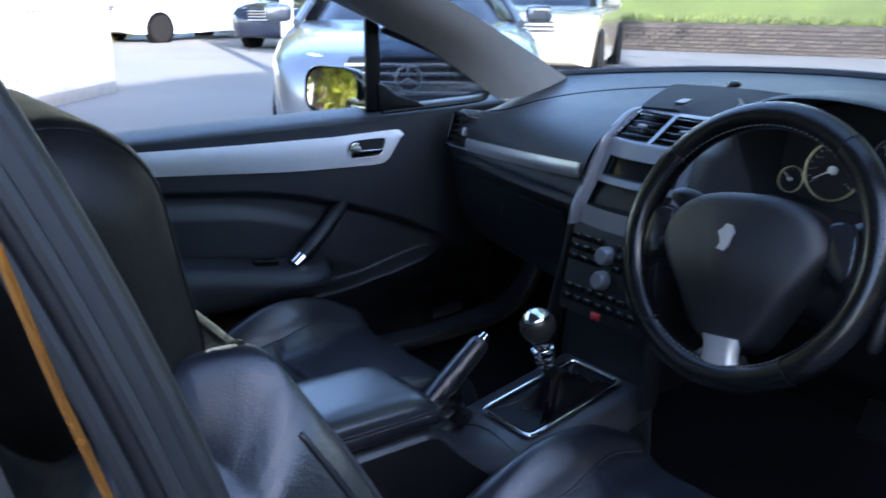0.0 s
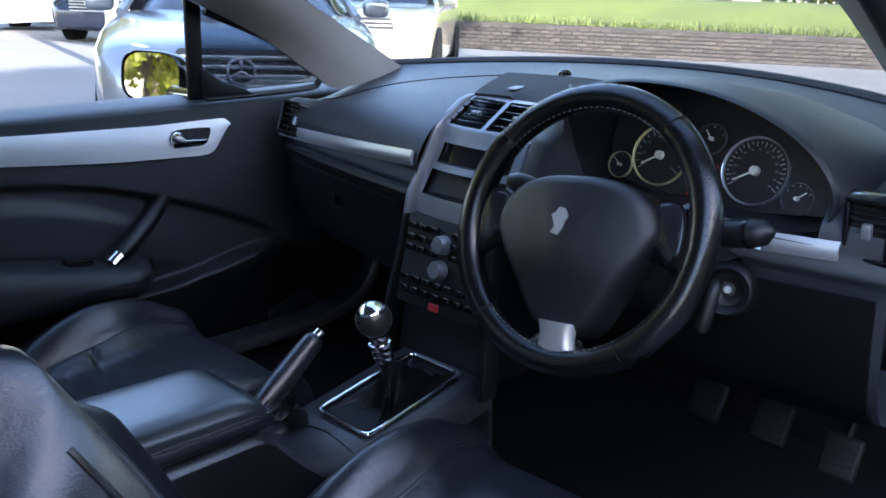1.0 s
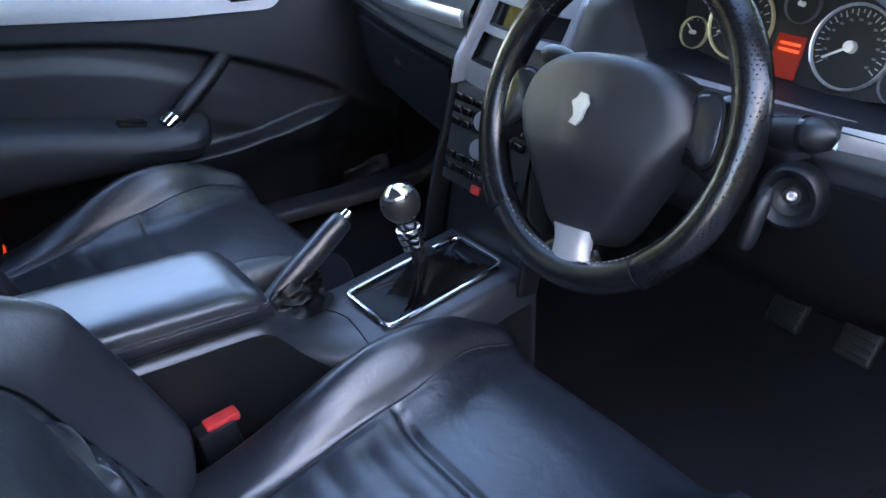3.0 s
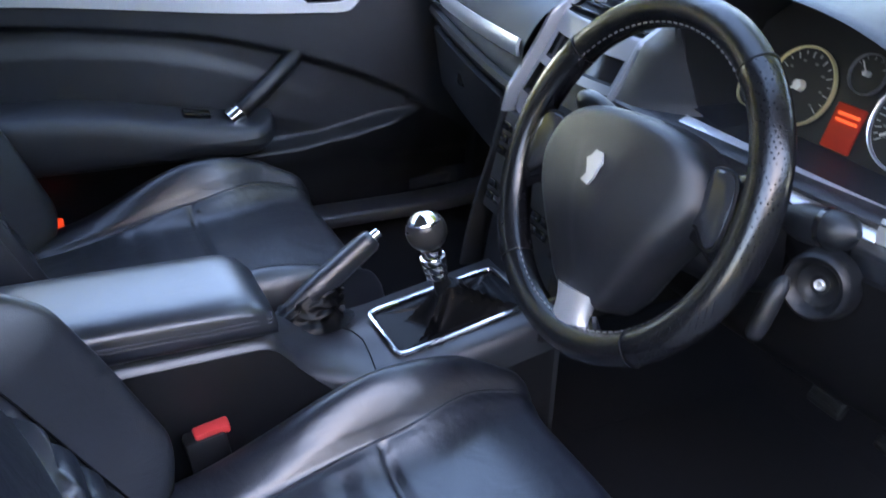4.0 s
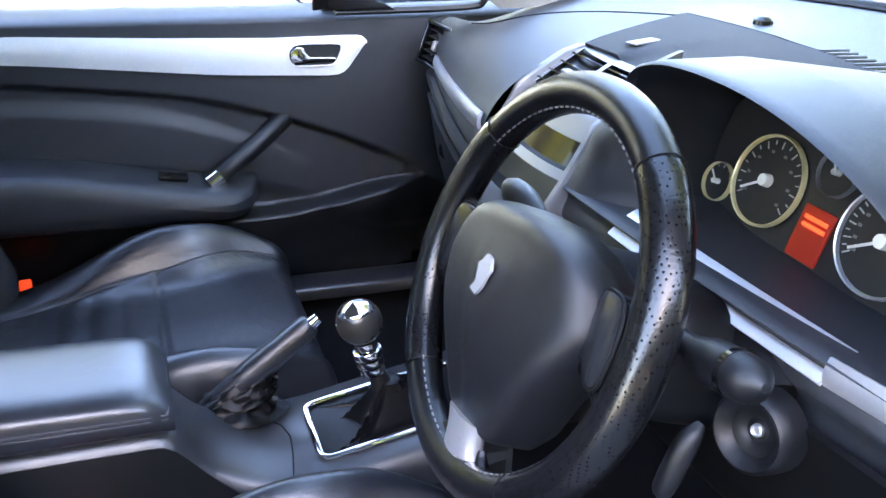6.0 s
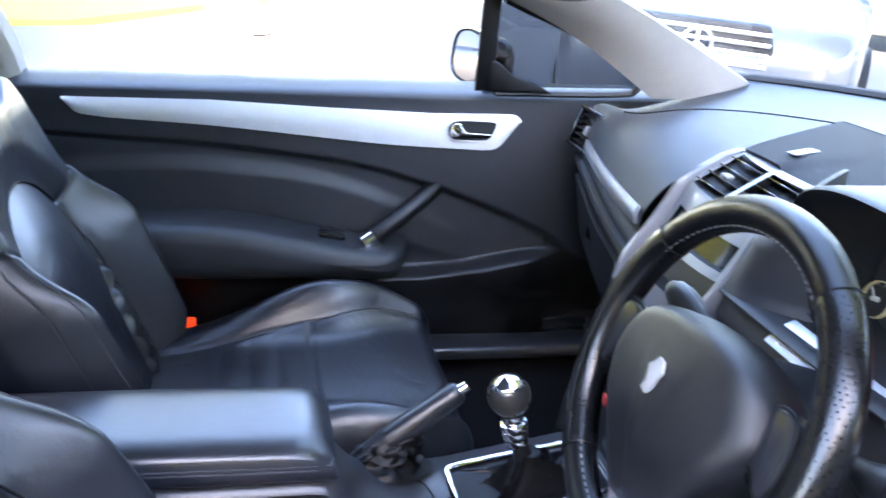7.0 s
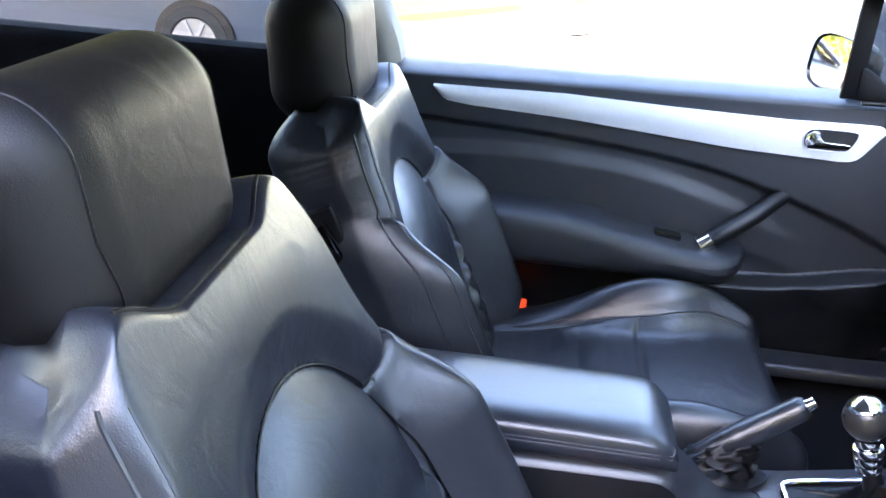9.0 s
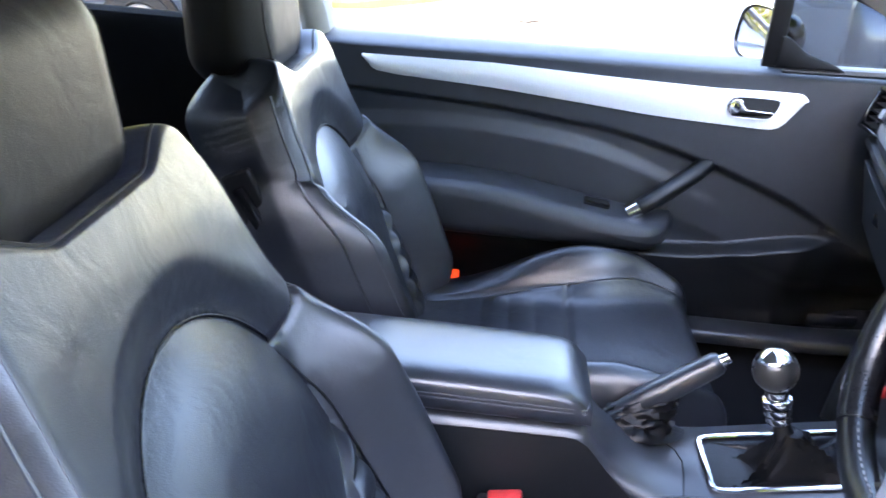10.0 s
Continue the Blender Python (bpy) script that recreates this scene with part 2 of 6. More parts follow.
def loft(rings, closed=True, caps=(True, True), cyclic=False):
    n = len(rings[0])
    v = [tuple(p) for r in rings for p in r]
    f = []
    k = len(rings)
    for i in range(k if cyclic else k - 1):
        for j in range(n if closed else n - 1):
            a, b = i * n + j, i * n + (j + 1) % n
            c, d = ((i + 1) % k) * n + (j + 1) % n, ((i + 1) % k) * n + j
            f.append((a, b, c, d))
    if closed and not cyclic:
        if caps[0]:
            f.append(tuple(range(n - 1, -1, -1)))
        if caps[1]:
            f.append(tuple(range((k - 1) * n, k * n)))
    return v, f


def smooth_path(pts, n):
    """n points along a Catmull-Rom curve through pts."""
    p = [Vector(q) for q in pts]
    p = [2 * p[0] - p[1]] + p + [2 * p[-1] - p[-2]]
    out = []
    for i in range(n):
        s = i / (n - 1) * (len(p) - 3)
        k = min(int(s), len(p) - 4)
        t = s - k
        a, b, c, d = p[k:k + 4]
        out.append(0.5 * (2 * b + (c - a) * t + (2 * a - 5 * b + 4 * c - d) * t * t + (3 * b - a - 3 * c + d) * t ** 3))
    return out


def tube(pts, r, n=8, cyclic=False, flat=1.0, up=None):
    """A tube along points; r a number or one per point; flat squeezes it across the up direction."""
    p = [Vector(q) for q in pts]
    k = len(p)
    rings = []
    u = Vector(up) if up else None
    for i in range(k):
        t = (p[(i + 1) % k] - p[i - 1]) if cyclic else (p[min(i + 1, k - 1)] - p[max(i - 1, 0)])
        t.normalize()
        if u is None:
            u = t.orthogonal().normalized()
        w = (Vector(up) if up else u)
        w = (w - t * w.dot(t)).normalized()
        u = w
        s = t.cross(w)
        ri = r[i] if isinstance(r, (list, tuple)) else r
        rings.append([p[i] + (w * math.cos(q) * flat + s * math.sin(q)) * ri for q in (2 * math.pi * j / n for j in range(n))])
    return loft(rings, True, (True, True), cyclic)


def lathe(profile, n=24, m=None):
    """A profile of (radius, height) turned about z, then placed by m."""
    rings = [[(r * math.cos(2 * math.pi * j / n), r * math.sin(2 * math.pi * j / n), h) for j in range(n)] for r, h in profile]
    geo = loft(rings)
    return moved(geo, m) if m else geo


def sheet(fn, us, vs):
    v = [tuple(fn(a, b)) for b in vs for a in us]
    n = len(us)
    f = [(j * n + i, j * n + i + 1, (j + 1) * n + i + 1, (j + 1) * n + i) for j in range(len(vs) - 1) for i in range(n - 1)]
    return v, f


def thick(geo, d):
    """A sheet given thickness d against its normals, closed at the rim."""
    me = bpy.data.meshes.new("tmp")
    me.from_pydata(geo[0], [], geo[1])
    bm = bmesh.new()
    bm.from_mesh(me)
    bpy.data.meshes.remove(me)
    bmesh.ops.recalc_face_normals(bm, faces=bm.faces)
    bmesh.ops.solidify(bm, geom=list(bm.faces), thickness=d)
    return from_bm(bm)


def lin(a, b, n):
    return [a + (b - a) * i / (n - 1) for i in range(n)]


def interp(x, table):
    """Smooth value at x of a table of (x, y)."""
    if x <= table[0][0]:
        return table[0][1]
    for (a, p), (b, q) in zip(table, table[1:]):
        if x <= b:
            t = (x - a) / (b - a)
            t = t * t * (3 - 2 * t)
            return p + (q - p) * t
    return table[-1][1]


def lerp_t(x, table):
    return float(np.interp(x, [a for a, _ in table], [b for _, b in table]))


def soft_t(x, table, d=0.03):
    """A table's value at x, its corners rounded over a width of 2 d."""
    return sum(lerp_t(x + d * k / 3, table) for k in range(-3, 4)) / 7


def step(a, b, x):
    t = min(1, max(0, (x - a) / (b - a)))
    return t * t * (3 - 2 * t)


def bulge(x, c, w):
    return math.exp(-((x - c) / w) ** 2)


def mesh_object(name, geo, mat, smooth=40, at=(0, 0, 0)):
    me = bpy.data.meshes.new(name)
    at = Vector(at)
    me.from_pydata([tuple(Vector(p) - at) for p in geo[0]], [], geo[1])
    bm = bmesh.new()
    bm.from_mesh(me)
    bmesh.ops.recalc_face_normals(bm, faces=bm.faces)
    bm.to_mesh(me)
    bm.free()
    me.materials.append(mat)
    if smooth:
        me.shade_smooth()
        me.set_sharp_from_angle(angle=radians(smooth))
    ob = new(name, me)
    return ob


def split_parts(v, f, groups, parent, outward, mats, labels=None):
    """One smooth surface cut into parts along its seams; the parts keep the whole surface's normals."""
    P = np.array([tuple(p) for p in v])
    quads = np.array([q for q in f if len(q) == 4])
    nf = np.cross(P[quads[:, 2]] - P[quads[:, 0]], P[quads[:, 3]] - P[quads[:, 1]])
    flip = np.dot(nf.sum(0) if outward is None else nf @ np.array(outward), np.ones(len(nf)) if outward is not None else np.zeros(3)) < 0
    if outward is None:
        flip = (nf * (P[quads].mean(1) - P.mean(0))).sum() < 0
    s = -1 if flip else 1
    vn = np.zeros_like(P)
    for k in range(4):
        np.add.at(vn, quads[:, k], nf * s)
    vn /= np.maximum(1e-9, np.linalg.norm(vn, axis=1))[:, None]
    made = []
    for name, fs in groups:
        if not fs:
            continue
        ids = sorted({i for q in fs for i in q})
        bk = {i: k for k, i in enumerate(ids)}
        at = BASE[parent.name]
        me = bpy.data.meshes.new(name)
        me.from_pydata([tuple(Vector(v[i]) - at) for i in ids], [], [tuple(bk[i] for i in (q[::-1] if flip else q)) for q in fs])
        me.materials.append(mats[name] if isinstance(mats, dict) else mats)
        me.shade_smooth()
        me.normals_split_custom_set_from_vertices([tuple(vn[i]) for i in ids])
        ob = new(name, me)
        ob.parent = parent
        BASE[ob.name] = at
        if labels and name in labels:
            tagged(ob, labels[name])
        made.append(ob)
    return made


def thing(name, at, label, category, group="", kind=""):
    ob = new(name)
    ob.empty_display_size = 0.05
    ob.location = at
    BASE[ob.name] = Vector(at)
    return tagged(ob, label, category, group, kind)


def part(name, geo, mat, parent, label="", smooth=40):
    at = BASE[parent.name]
    ob = mesh_object(name, geo, mat, smooth, at)
    ob.parent = parent
    BASE[ob.name] = at
    if label:
        tagged(ob, label)
    return ob


def solid(name, geo, mat, label, category, group="", kind="", smooth=40, at=None):
    """A thing of one mesh, its origin at the foot of its middle."""
    if at is None:
        xs, ys, zs = zip(*geo[0])
        at = ((min(xs) + max(xs)) / 2, (min(ys) + max(ys)) / 2, min(zs))
    ob = mesh_object(name, geo, mat, smooth, at)
    ob.location = at
    BASE[ob.name] = Vector(at)
    return tagged(ob, label, category, group, kind)


def rot(axis, deg):
    return Matrix.Rotation(radians(deg), 4, axis)


from mathutils.bvhtree import BVHTree


# ---- ground and road ----
def kerb_line(name, a, b, w, h, mat, label):
    a, b = Vector(a), Vector(b)
    d = (b - a).normalized()
    n = Vector((-d.y, d.x, 0)) * w / 2
    return solid(name, prism([(p.x, p.y) for p in (a + n, b + n, b - n, a - n)], -0.05, h, "z", 0.015), mat, label, "kerb", kind="structure")


def ground_height(x, y):
    return 0.02 * noise.noise((x * 0.15, y * 0.15, 3.1)) - 0.47 * step(-2.5, -6.0, x) * step(0.5, -3.0, y)


GX = [-900, -300, -120, -60] + lin(-40, 30, 60) + [60, 150, 400, 900]
solid("ground", sheet(lambda a, b: (a, b, ground_height(a, b) - (0.0 if abs(a) < 50 else 0.1)), GX, GX), ASPHALT,
      "worn grey asphalt street and yard", "road", kind="structure", at=(0, 0, 0))


# ---- own car: floor, sills, roof and pillars ----
solid("car_floor", box((0, -0.3, 0.26), (1.6, 2.6, 0.04), 0.01), CARPET, "black carpeted car floor", "floor", kind="structure")


def roof_pt(u, v):
    y = -0.12 - 1.5 * v
    x = 0.60 * u
    return (x * (1 - 0.06 * v), y, 1.335 + 0.045 * math.sin(math.pi * min(1, v * 0.8 + 0.12)) - 0.05 * u * u)


solid("ceiling", thick(sheet(roof_pt, lin(-1, 1, 17), lin(0, 1, 13)), 0.03), PILLAR, "pale grey fabric car headlining", "ceiling", kind="structure")
solid("roof_skin", thick(sheet(lambda u, v: Vector(roof_pt(u * 1.06, v * 1.05 - 0.02)) + Vector((0, 0, 0.045)), lin(-1, 1, 17), lin(0, 1, 13)), 0.008), PAINT,
      "dark painted steel car roof", "car roof", kind="structure")


def pillar(name, rear, front, mat, label, d=0.04, side=1):
    """A pillar between two edge lines, given from foot to head, with a rounded face."""
    n = 14
    a, b = smooth_path(rear, n), smooth_path(front, n)
    rings = []
    for p, q in zip(a, b):
        ring = []
        out = Vector((side, 0, 0.25)).normalized()
        for k in range(9):
            t = k / 8
            ring.append(p.lerp(q, t) - out * (0.018 * math.sin(math.pi * t)))
        for k in range(9):
            t = 1 - k / 8
            ring.append(p.lerp(q, t) + out * d)
        rings.append(ring)
    return solid(name, loft(rings), mat, label, "pillar", kind="structure")


def a_pillar(s, name, label):
    pillar(name, [(s * 0.675, 0.475, 0.93), (s * 0.675, 0.29, 1.045), (s * 0.655, 0.10, 1.125), (s * 0.60, -0.14, 1.215), (s * 0.565, -0.3, 1.27)],
           [(s * 0.645, 0.70, 0.965), (s * 0.615, 0.50, 1.06), (s * 0.585, 0.33, 1.135), (s * 0.535, 0.07, 1.235), (s * 0.50, -0.16, 1.31)],
           PILLAR, label, 0.04, s)


a_pillar(-1, "pillar_1", "pale grey trimmed windscreen pillar on the passenger side")
OUTER2 = [(0.685, 0.475, 0.93), (0.68, 0.29, 1.06), (0.665, 0.10, 1.178), (0.635, -0.03, 1.262), (0.60, -0.16, 1.345)]
pillar("pillar_2", OUTER2, [(0.645, 0.70, 0.965), (0.615, 0.50, 1.07), (0.59, 0.30, 1.17), (0.56, 0.08, 1.272), (0.53, -0.08, 1.352)], PILLAR, "pale grey trimmed windscreen pillar on the driver side", 0.03, 1)
solid("pillar_seal", tube(smooth_path([(x + 0.022, y, z) for x, y, z in OUTER2], 24), 0.018, 10), RUBBER, "black rubber door seal along the driver side pillar", "seal", kind="structure")


def ws(u, v):
    b = Vector((0.70 * u, 0.97 - 0.30 * u * u, 1.015 - 0.035 * u * u))
    t = Vector((0.53 * u, -0.09 - 0.07 * u * u, 1.345 - 0.03 * u * u))
    p = b.lerp(t, v)
    p.z += 0.03 * math.sin(math.pi * v)
    return p


windscreen = solid("windscreen", sheet(ws, lin(-1, 1, 21), lin(0, 1, 13)), GLASS, "clear curved car windscreen", "windscreen", kind="structure")
windscreen.visible_shadow = False
solid("windscreen_seal", tube([ws(u, -0.008) for u in lin(-1, 1, 41)], 0.016, 8, flat=0.8), BLACK, "black rubber windscreen base seal", "seal", kind="structure")
# passenger-side lock pillar with its rear side window
pillar("pillar_3", [(-0.76, -0.83, 0.86), (-0.735, -0.845, 0.95), (-0.655, -0.91, 1.1), (-0.60, -0.99, 1.27)],
       [(-0.77, -0.775, 0.86), (-0.745, -0.785, 0.95), (-0.69, -0.84, 1.1), (-0.61, -0.91, 1.28)], PILLAR,
       "pale grey lock pillar trim with belt behind the passenger door", 0.05, -1)


# ---- passenger door ----
def door_panel():
    d = thing("door_1", (-0.75, -0.2, 0.3), "closed black passenger door trim with aluminium strip and grab handle", "car door", kind="structure")
    crease = [(-0.8, 0.806), (-0.42, 0.79), (-0.125, 0.758), (0.117, 0.686), (0.257, 0.628), (0.4, 0.55), (0.6, 0.42)]
    padtop = [(-0.8, 0.742), (-0.678, 0.752), (-0.475, 0.764), (-0.202, 0.738), (-0.03, 0.679), (0.1, 0.62), (0.3, 0.5)]
    padbot = [(-0.8, 0.64), (-0.54, 0.645), (-0.40, 0.65), (-0.22, 0.63), (-0.03, 0.585), (0.1, 0.55), (0.3, 0.45)]
    lip = [(-0.8, 0.56), (-0.497, 0.553), (-0.284, 0.537), (0.0, 0.511), (0.12, 0.527), (0.227, 0.556), (0.31, 0.572), (0.45, 0.58)]

    def px(y, z):
        x = -0.722
        c, pt, pb, lp = (soft_t(y, t, 0.09) for t in (crease, padtop, padbot, lip))
        x -= 0.017 * step(c + 0.003, c - 0.012, z) * step(0.40, 0.2, y)
        x += 0.016 * step(pt + 0.004, pt - 0.03, z) * step(0.16, -0.25, y)
        x -= 0.01 * step(pb, pb - 0.04, z)
        x += 0.045 * step(lp + 0.002, lp - 0.016, z) * step(-0.6, -0.2, y) * step(0.36, 0.24, y)
        x += 0.03 * step(lp, lp - 0.05, z) * step(-0.2, -0.6, y)
        x -= 0.05 * step(lp - 0.03, lp - 0.2, z)
        x -= 0.03 * step(0.3, 0.62, y)
        return x

    def pt(y, s):
        top = 0.905 + 0.02 * (y + 0.75) / 1.2
        if s <= 1:
            z = 0.33 + (top - 0.02 - 0.33) * s
            return (px(y, z), y, z)
        a = (s - 1) * math.pi / 2
        x0 = px(y, top - 0.02)
        return (x0 - 0.085 * (1 - math.cos(a)), y, top - 0.02 + 0.022 * math.sin(a))
    us = lin(-0.80, 0.56, 137)
    v, f = sheet(pt, us, lin(0, 1, 130) + lin(1.08, 2, 12))
    groups = {"upper_trim": [], "insert": [], "lower_trim": []}
    for q in f:
        y = sum(v[i][1] for i in q) / 4
        z = sum(v[i][2] for i in q) / 4
        c, lp = lerp_t(y, crease) - 0.012, lerp_t(y, lip) + 0.004
        groups["upper_trim" if z > c else "insert" if z > lp and y < 0.3 else "lower_trim"].append(q)
    split_parts(v, f, list(groups.items()), d, (1, 0, 0), {"insert": SOFT, "upper_trim": SOFT, "lower_trim": PLASTIC})
    # aluminium strip
    top = [(-0.70, 0.874), (-0.43, 0.879), (-0.2, 0.873), (0.02, 0.870), (0.15, 0.8735), (0.188, 0.8735), (0.196, 0.872), (0.202, 0.8685), (0.206, 0.864), (0.2075, 0.8595)]
    bot = [(-0.70, 0.868), (-0.675, 0.842), (-0.62, 0.836), (-0.424, 0.828), (-0.076, 0.80), (0.13, 0.794), (0.150, 0.7955), (0.162, 0.800), (0.172, 0.809), (0.186, 0.829), (0.200, 0.849), (0.206, 0.8565), (0.2075, 0.859)]

    def strip(u, k):
        y = -0.70 + 0.9075 * u
        a, b = lerp_t(y, top), (lerp_t(y, bot) if y < -0.6 or y > 0.1 else soft_t(y, bot, 0.05))
        return (-0.715 + 0.006 * math.sin(math.pi * k), y, b + (a - b) * k)
    part("trim_strip", thick(sheet(strip, lin(0, 0.9, 80) + lin(0.905, 1, 40), lin(0, 1, 9)), 0.006), SILVER, d, "brushed aluminium trim strip")
    hole = [(0.062, 0.816), (0.053, 0.824), (0.049, 0.838), (0.055, 0.852), (0.070, 0.8585), (0.110, 0.8595), (0.146, 0.8585), (0.154, 0.853), (0.151, 0.838), (0.143, 0.823), (0.132, 0.8165), (0.095, 0.8155)]
    hole = [(p.x, p.y) for p in smooth_path([(a, b, 0) for a, b in hole + hole[:1]], 61)[:-1]]
    rec = part("handle_recess", prism(hole, -0.7225, -0.7078, "x"), BLACK, d, "black recess of the inner handle")
    lever = [(0.060, 0.820), (0.053, 0.830), (0.055, 0.846), (0.066, 0.854), (0.079, 0.852), (0.082, 0.842), (0.090, 0.834), (0.142, 0.832), (0.143, 0.826), (0.100, 0.8225)]
    part("inner_handle", prism(lever, -0.7078, -0.7030, "x", 0.0016, 2), CHROME, rec, "satin chrome pull lever")
    part("recess_rim", tube([(-0.7072, a, b) for a, b in hole], 0.0016, 6, True), SILVER, rec)
    # armrest
    edge = [(-0.78, 0.64), (-0.52, 0.648), (-0.40, 0.647), (-0.22, 0.612), (-0.078, 0.588), (-0.03, 0.588)]
    rings = []
    for y in lin(-0.78, -0.022, 40):
        z = soft_t(y, edge, 0.06)
        k = math.sqrt(max(0.0, 1 - max(0.0, (y + 0.10) / 0.08) ** 2))
        xo = -0.735 + 0.112 * (0.15 + 0.85 * k) * step(-0.8, -0.5, y) + 0.02
        zb = 0.535 + 0.02 * (1 - k)
        ring = [(-0.74, y, zb), (xo - 0.025, y, zb), (xo - 0.008, y, zb + 0.012), (xo, y, zb + 0.04), (xo, y, z - 0.03), (xo - 0.004, y, z - 0.012), (xo - 0.014, y, z - 0.001), (xo - 0.03, y, z + 0.003), (-0.74, y, z + 0.006)]
        rings.append(ring)
    arm = part("armrest", loft(rings), SOFT, d, "black door armrest", 50)
    part("window_switch", box((-0.672, -0.185, 0.616), (0.026, 0.055, 0.012), 0.003, 2, rot("X", -8)), PIANO, arm, "gloss black window switch")
    # grab handle
    g = part("grab_handle", tube(smooth_path([(-0.672, -0.105, 0.605), (-0.676, -0.07, 0.632), (-0.70, -0.01, 0.672), (-0.735, 0.04, 0.703), (-0.752, 0.055, 0.708)], 16), [0.015] + [0.0195] * 13 + [0.016, 0.014], 12), PLASTIC, d, "slanting black grab handle")
    part("handle_cap", tube([(-0.668, -0.118, 0.597), (-0.673, -0.095, 0.612)], 0.0205, 12), CHROME, g, "chrome foot of the handle")
    part("handle_cap", tube([(-0.735, 0.036, 0.706), (-0.74, 0.045, 0.713)], 0.016, 12), CHROME, g)
    # Marker reflector, no lamp: the glint it catches is an emissive colour.
    part("marker_reflector", box((-0.660, -0.470, 0.416), (0.014, 0.022, 0.032), 0.004), ORANGE, d, "small orange-red reflector, its glint given a glow")
    part("outer_skin", thick(sheet(lambda y, s: (-0.80 - 0.11 * math.sin(math.pi * min(1, s * 0.62)), y, 0.895 - 0.59 * s), lin(-0.8, 0.6, 20), lin(0, 1, 14)), 0.01), PAINT, d, "dark painted outer door skin")
    part("window_seal", tube([(-0.80, y, 0.892 + 0.02 * (y + 0.75) / 1.2) for y in lin(-0.8, 0.5, 20)], 0.012, 6), RUBBER, d)
    return d


door_panel()
solid("rocker", box((-0.835, -0.1, 0.235), (0.10, 2.3, 0.30), 0.03), PAINT, "dark painted steel sill under the door", "sill", kind="structure")
sill = smooth_path([(-0.70, -0.75, 0.33), (-0.70, 0.0, 0.33), (-0.70, 0.40, 0.335), (-0.705, 0.55, 0.365), (-0.71, 0.62, 0.43), (-0.715, 0.66, 0.56), (-0.72, 0.67, 0.72)], 60)
sill_rings = []
for k, p in enumerate(sill):
    t_ = (sill[min(k + 1, 59)] - sill[max(k - 1, 0)]).normalized()
    n_ = Vector((0, -t_.z, t_.y))
    sill_rings.append([p + Vector((0.040 * math.copysign(abs(math.cos(a)) ** 0.4, math.cos(a)), 0, 0)) + n_ * 0.017 * math.copysign(abs(math.sin(a)) ** 0.4, math.sin(a)) for a in lin(0, 2 * math.pi * 23 / 24, 24)])
solid("sill_trim", loft(sill_rings), CONSOLE, "black plastic door sill trim", "sill", kind="structure")
solid("kick_panel", box((-0.75, 0.69, 0.53), (0.05, 0.40, 0.62), 0.01), CARPET, "black side panel of the footwell", "panel", kind="structure")
solid("bulkhead", box((0, 0.86, 0.6), (1.45, 0.04, 0.75), 0.01), CARPET, "black carpeted footwell bulkhead", "panel", kind="structure")

# quarter window divider and wing mirror
solid("quarter_window_bar", prism([(0.094, 0.925), (0.130, 0.93), (0.130, 1.12), (0.094, 1.135)], -0.70, -0.688, "x", 0.003), FRAMEBLACK, "black quarter window divider bar", "window frame", kind="structure")
solid("quarter_window_seal", tube(smooth_path([(-0.70, 0.14, 0.922), (-0.70, 0.40, 0.930), (-0.69, 0.445, 0.945), (-0.688, 0.44, 0.985), (-0.69, 0.29, 1.053), (-0.69, 0.14, 1.108)], 40), 0.008, 6), RUBBER, "black rubber quarter window seal", "seal", kind="structure")
quarter_pane = solid("quarter_pane", thick(([(-0.694, 0.125, 0.935), (-0.694, 0.45, 0.945), (-0.694, 0.44, 0.985), (-0.694, 0.29, 1.055), (-0.694, 0.125, 1.115)], [(0, 1, 2, 3, 4)]), 0.003), TINTED, "small tinted fixed window beside the windscreen pillar", "window", kind="structure", smooth=0)
quarter_pane.visible_shadow = False
solid("mirror_foot", prism([(0.12, 0.925), (0.26, 0.928), (0.235, 0.94), (0.175, 0.958), (0.14, 0.985), (0.12, 0.99)], -0.712, -0.684, "x", 0.006), FRAMEBLACK, "gloss black triangular mirror foot cover", "mirror foot", kind="structure")
mir = thing("wing_mirror", (-0.93, 0.18, 0.9), "black folded-out wing mirror with silver-blue glass on the passenger door", "wing mirror")
MIR = Matrix.Translation((-0.965, 0.155, 0.945)) @ rot("Z", 17) @ rot("X", -5)
shell = [[(k * 0.097 * math.copysign(abs(math.cos(a)) ** 0.6, math.cos(a)), y, k * 0.063 * math.copysign(abs(math.sin(a)) ** 0.6, math.sin(a))) for a in lin(0, 2 * math.pi * 35 / 36, 36)] for k, y in ((0.93, 0.004), (0.97, -0.006), (1.0, -0.002), (1.0, 0.02), (0.93, 0.045), (0.75, 0.065), (0.4, 0.078))]
part("housing", moved(loft(shell), MIR), PIANO, mir)
disc = [(0.088 * math.copysign(abs(math.cos(a)) ** 0.6, math.cos(a)), -0.001, 0.057 * math.copysign(abs(math.sin(a)) ** 0.6, math.sin(a))) for a in lin(0, 2 * math.pi * 35 / 36, 36)]
part("mirror_glass", moved((disc, [tuple(range(36))]), MIR), MIRROR, mir, "bright mirror glass", 0)
part("arm", tube([(-0.89, 0.17, 0.915), (-0.82, 0.155, 0.915), (-0.745, 0.145, 0.92)], [0.018, 0.02, 0.022], 10), PIANO, mir)


# ---- dashboard ----
def dash_front(x):
    if x < 0:
        return 0.205 + 0.13 * min(1, (-x / 0.66)) ** 1.4
    return 0.235 + 0.05 * (x / 0.7) ** 2


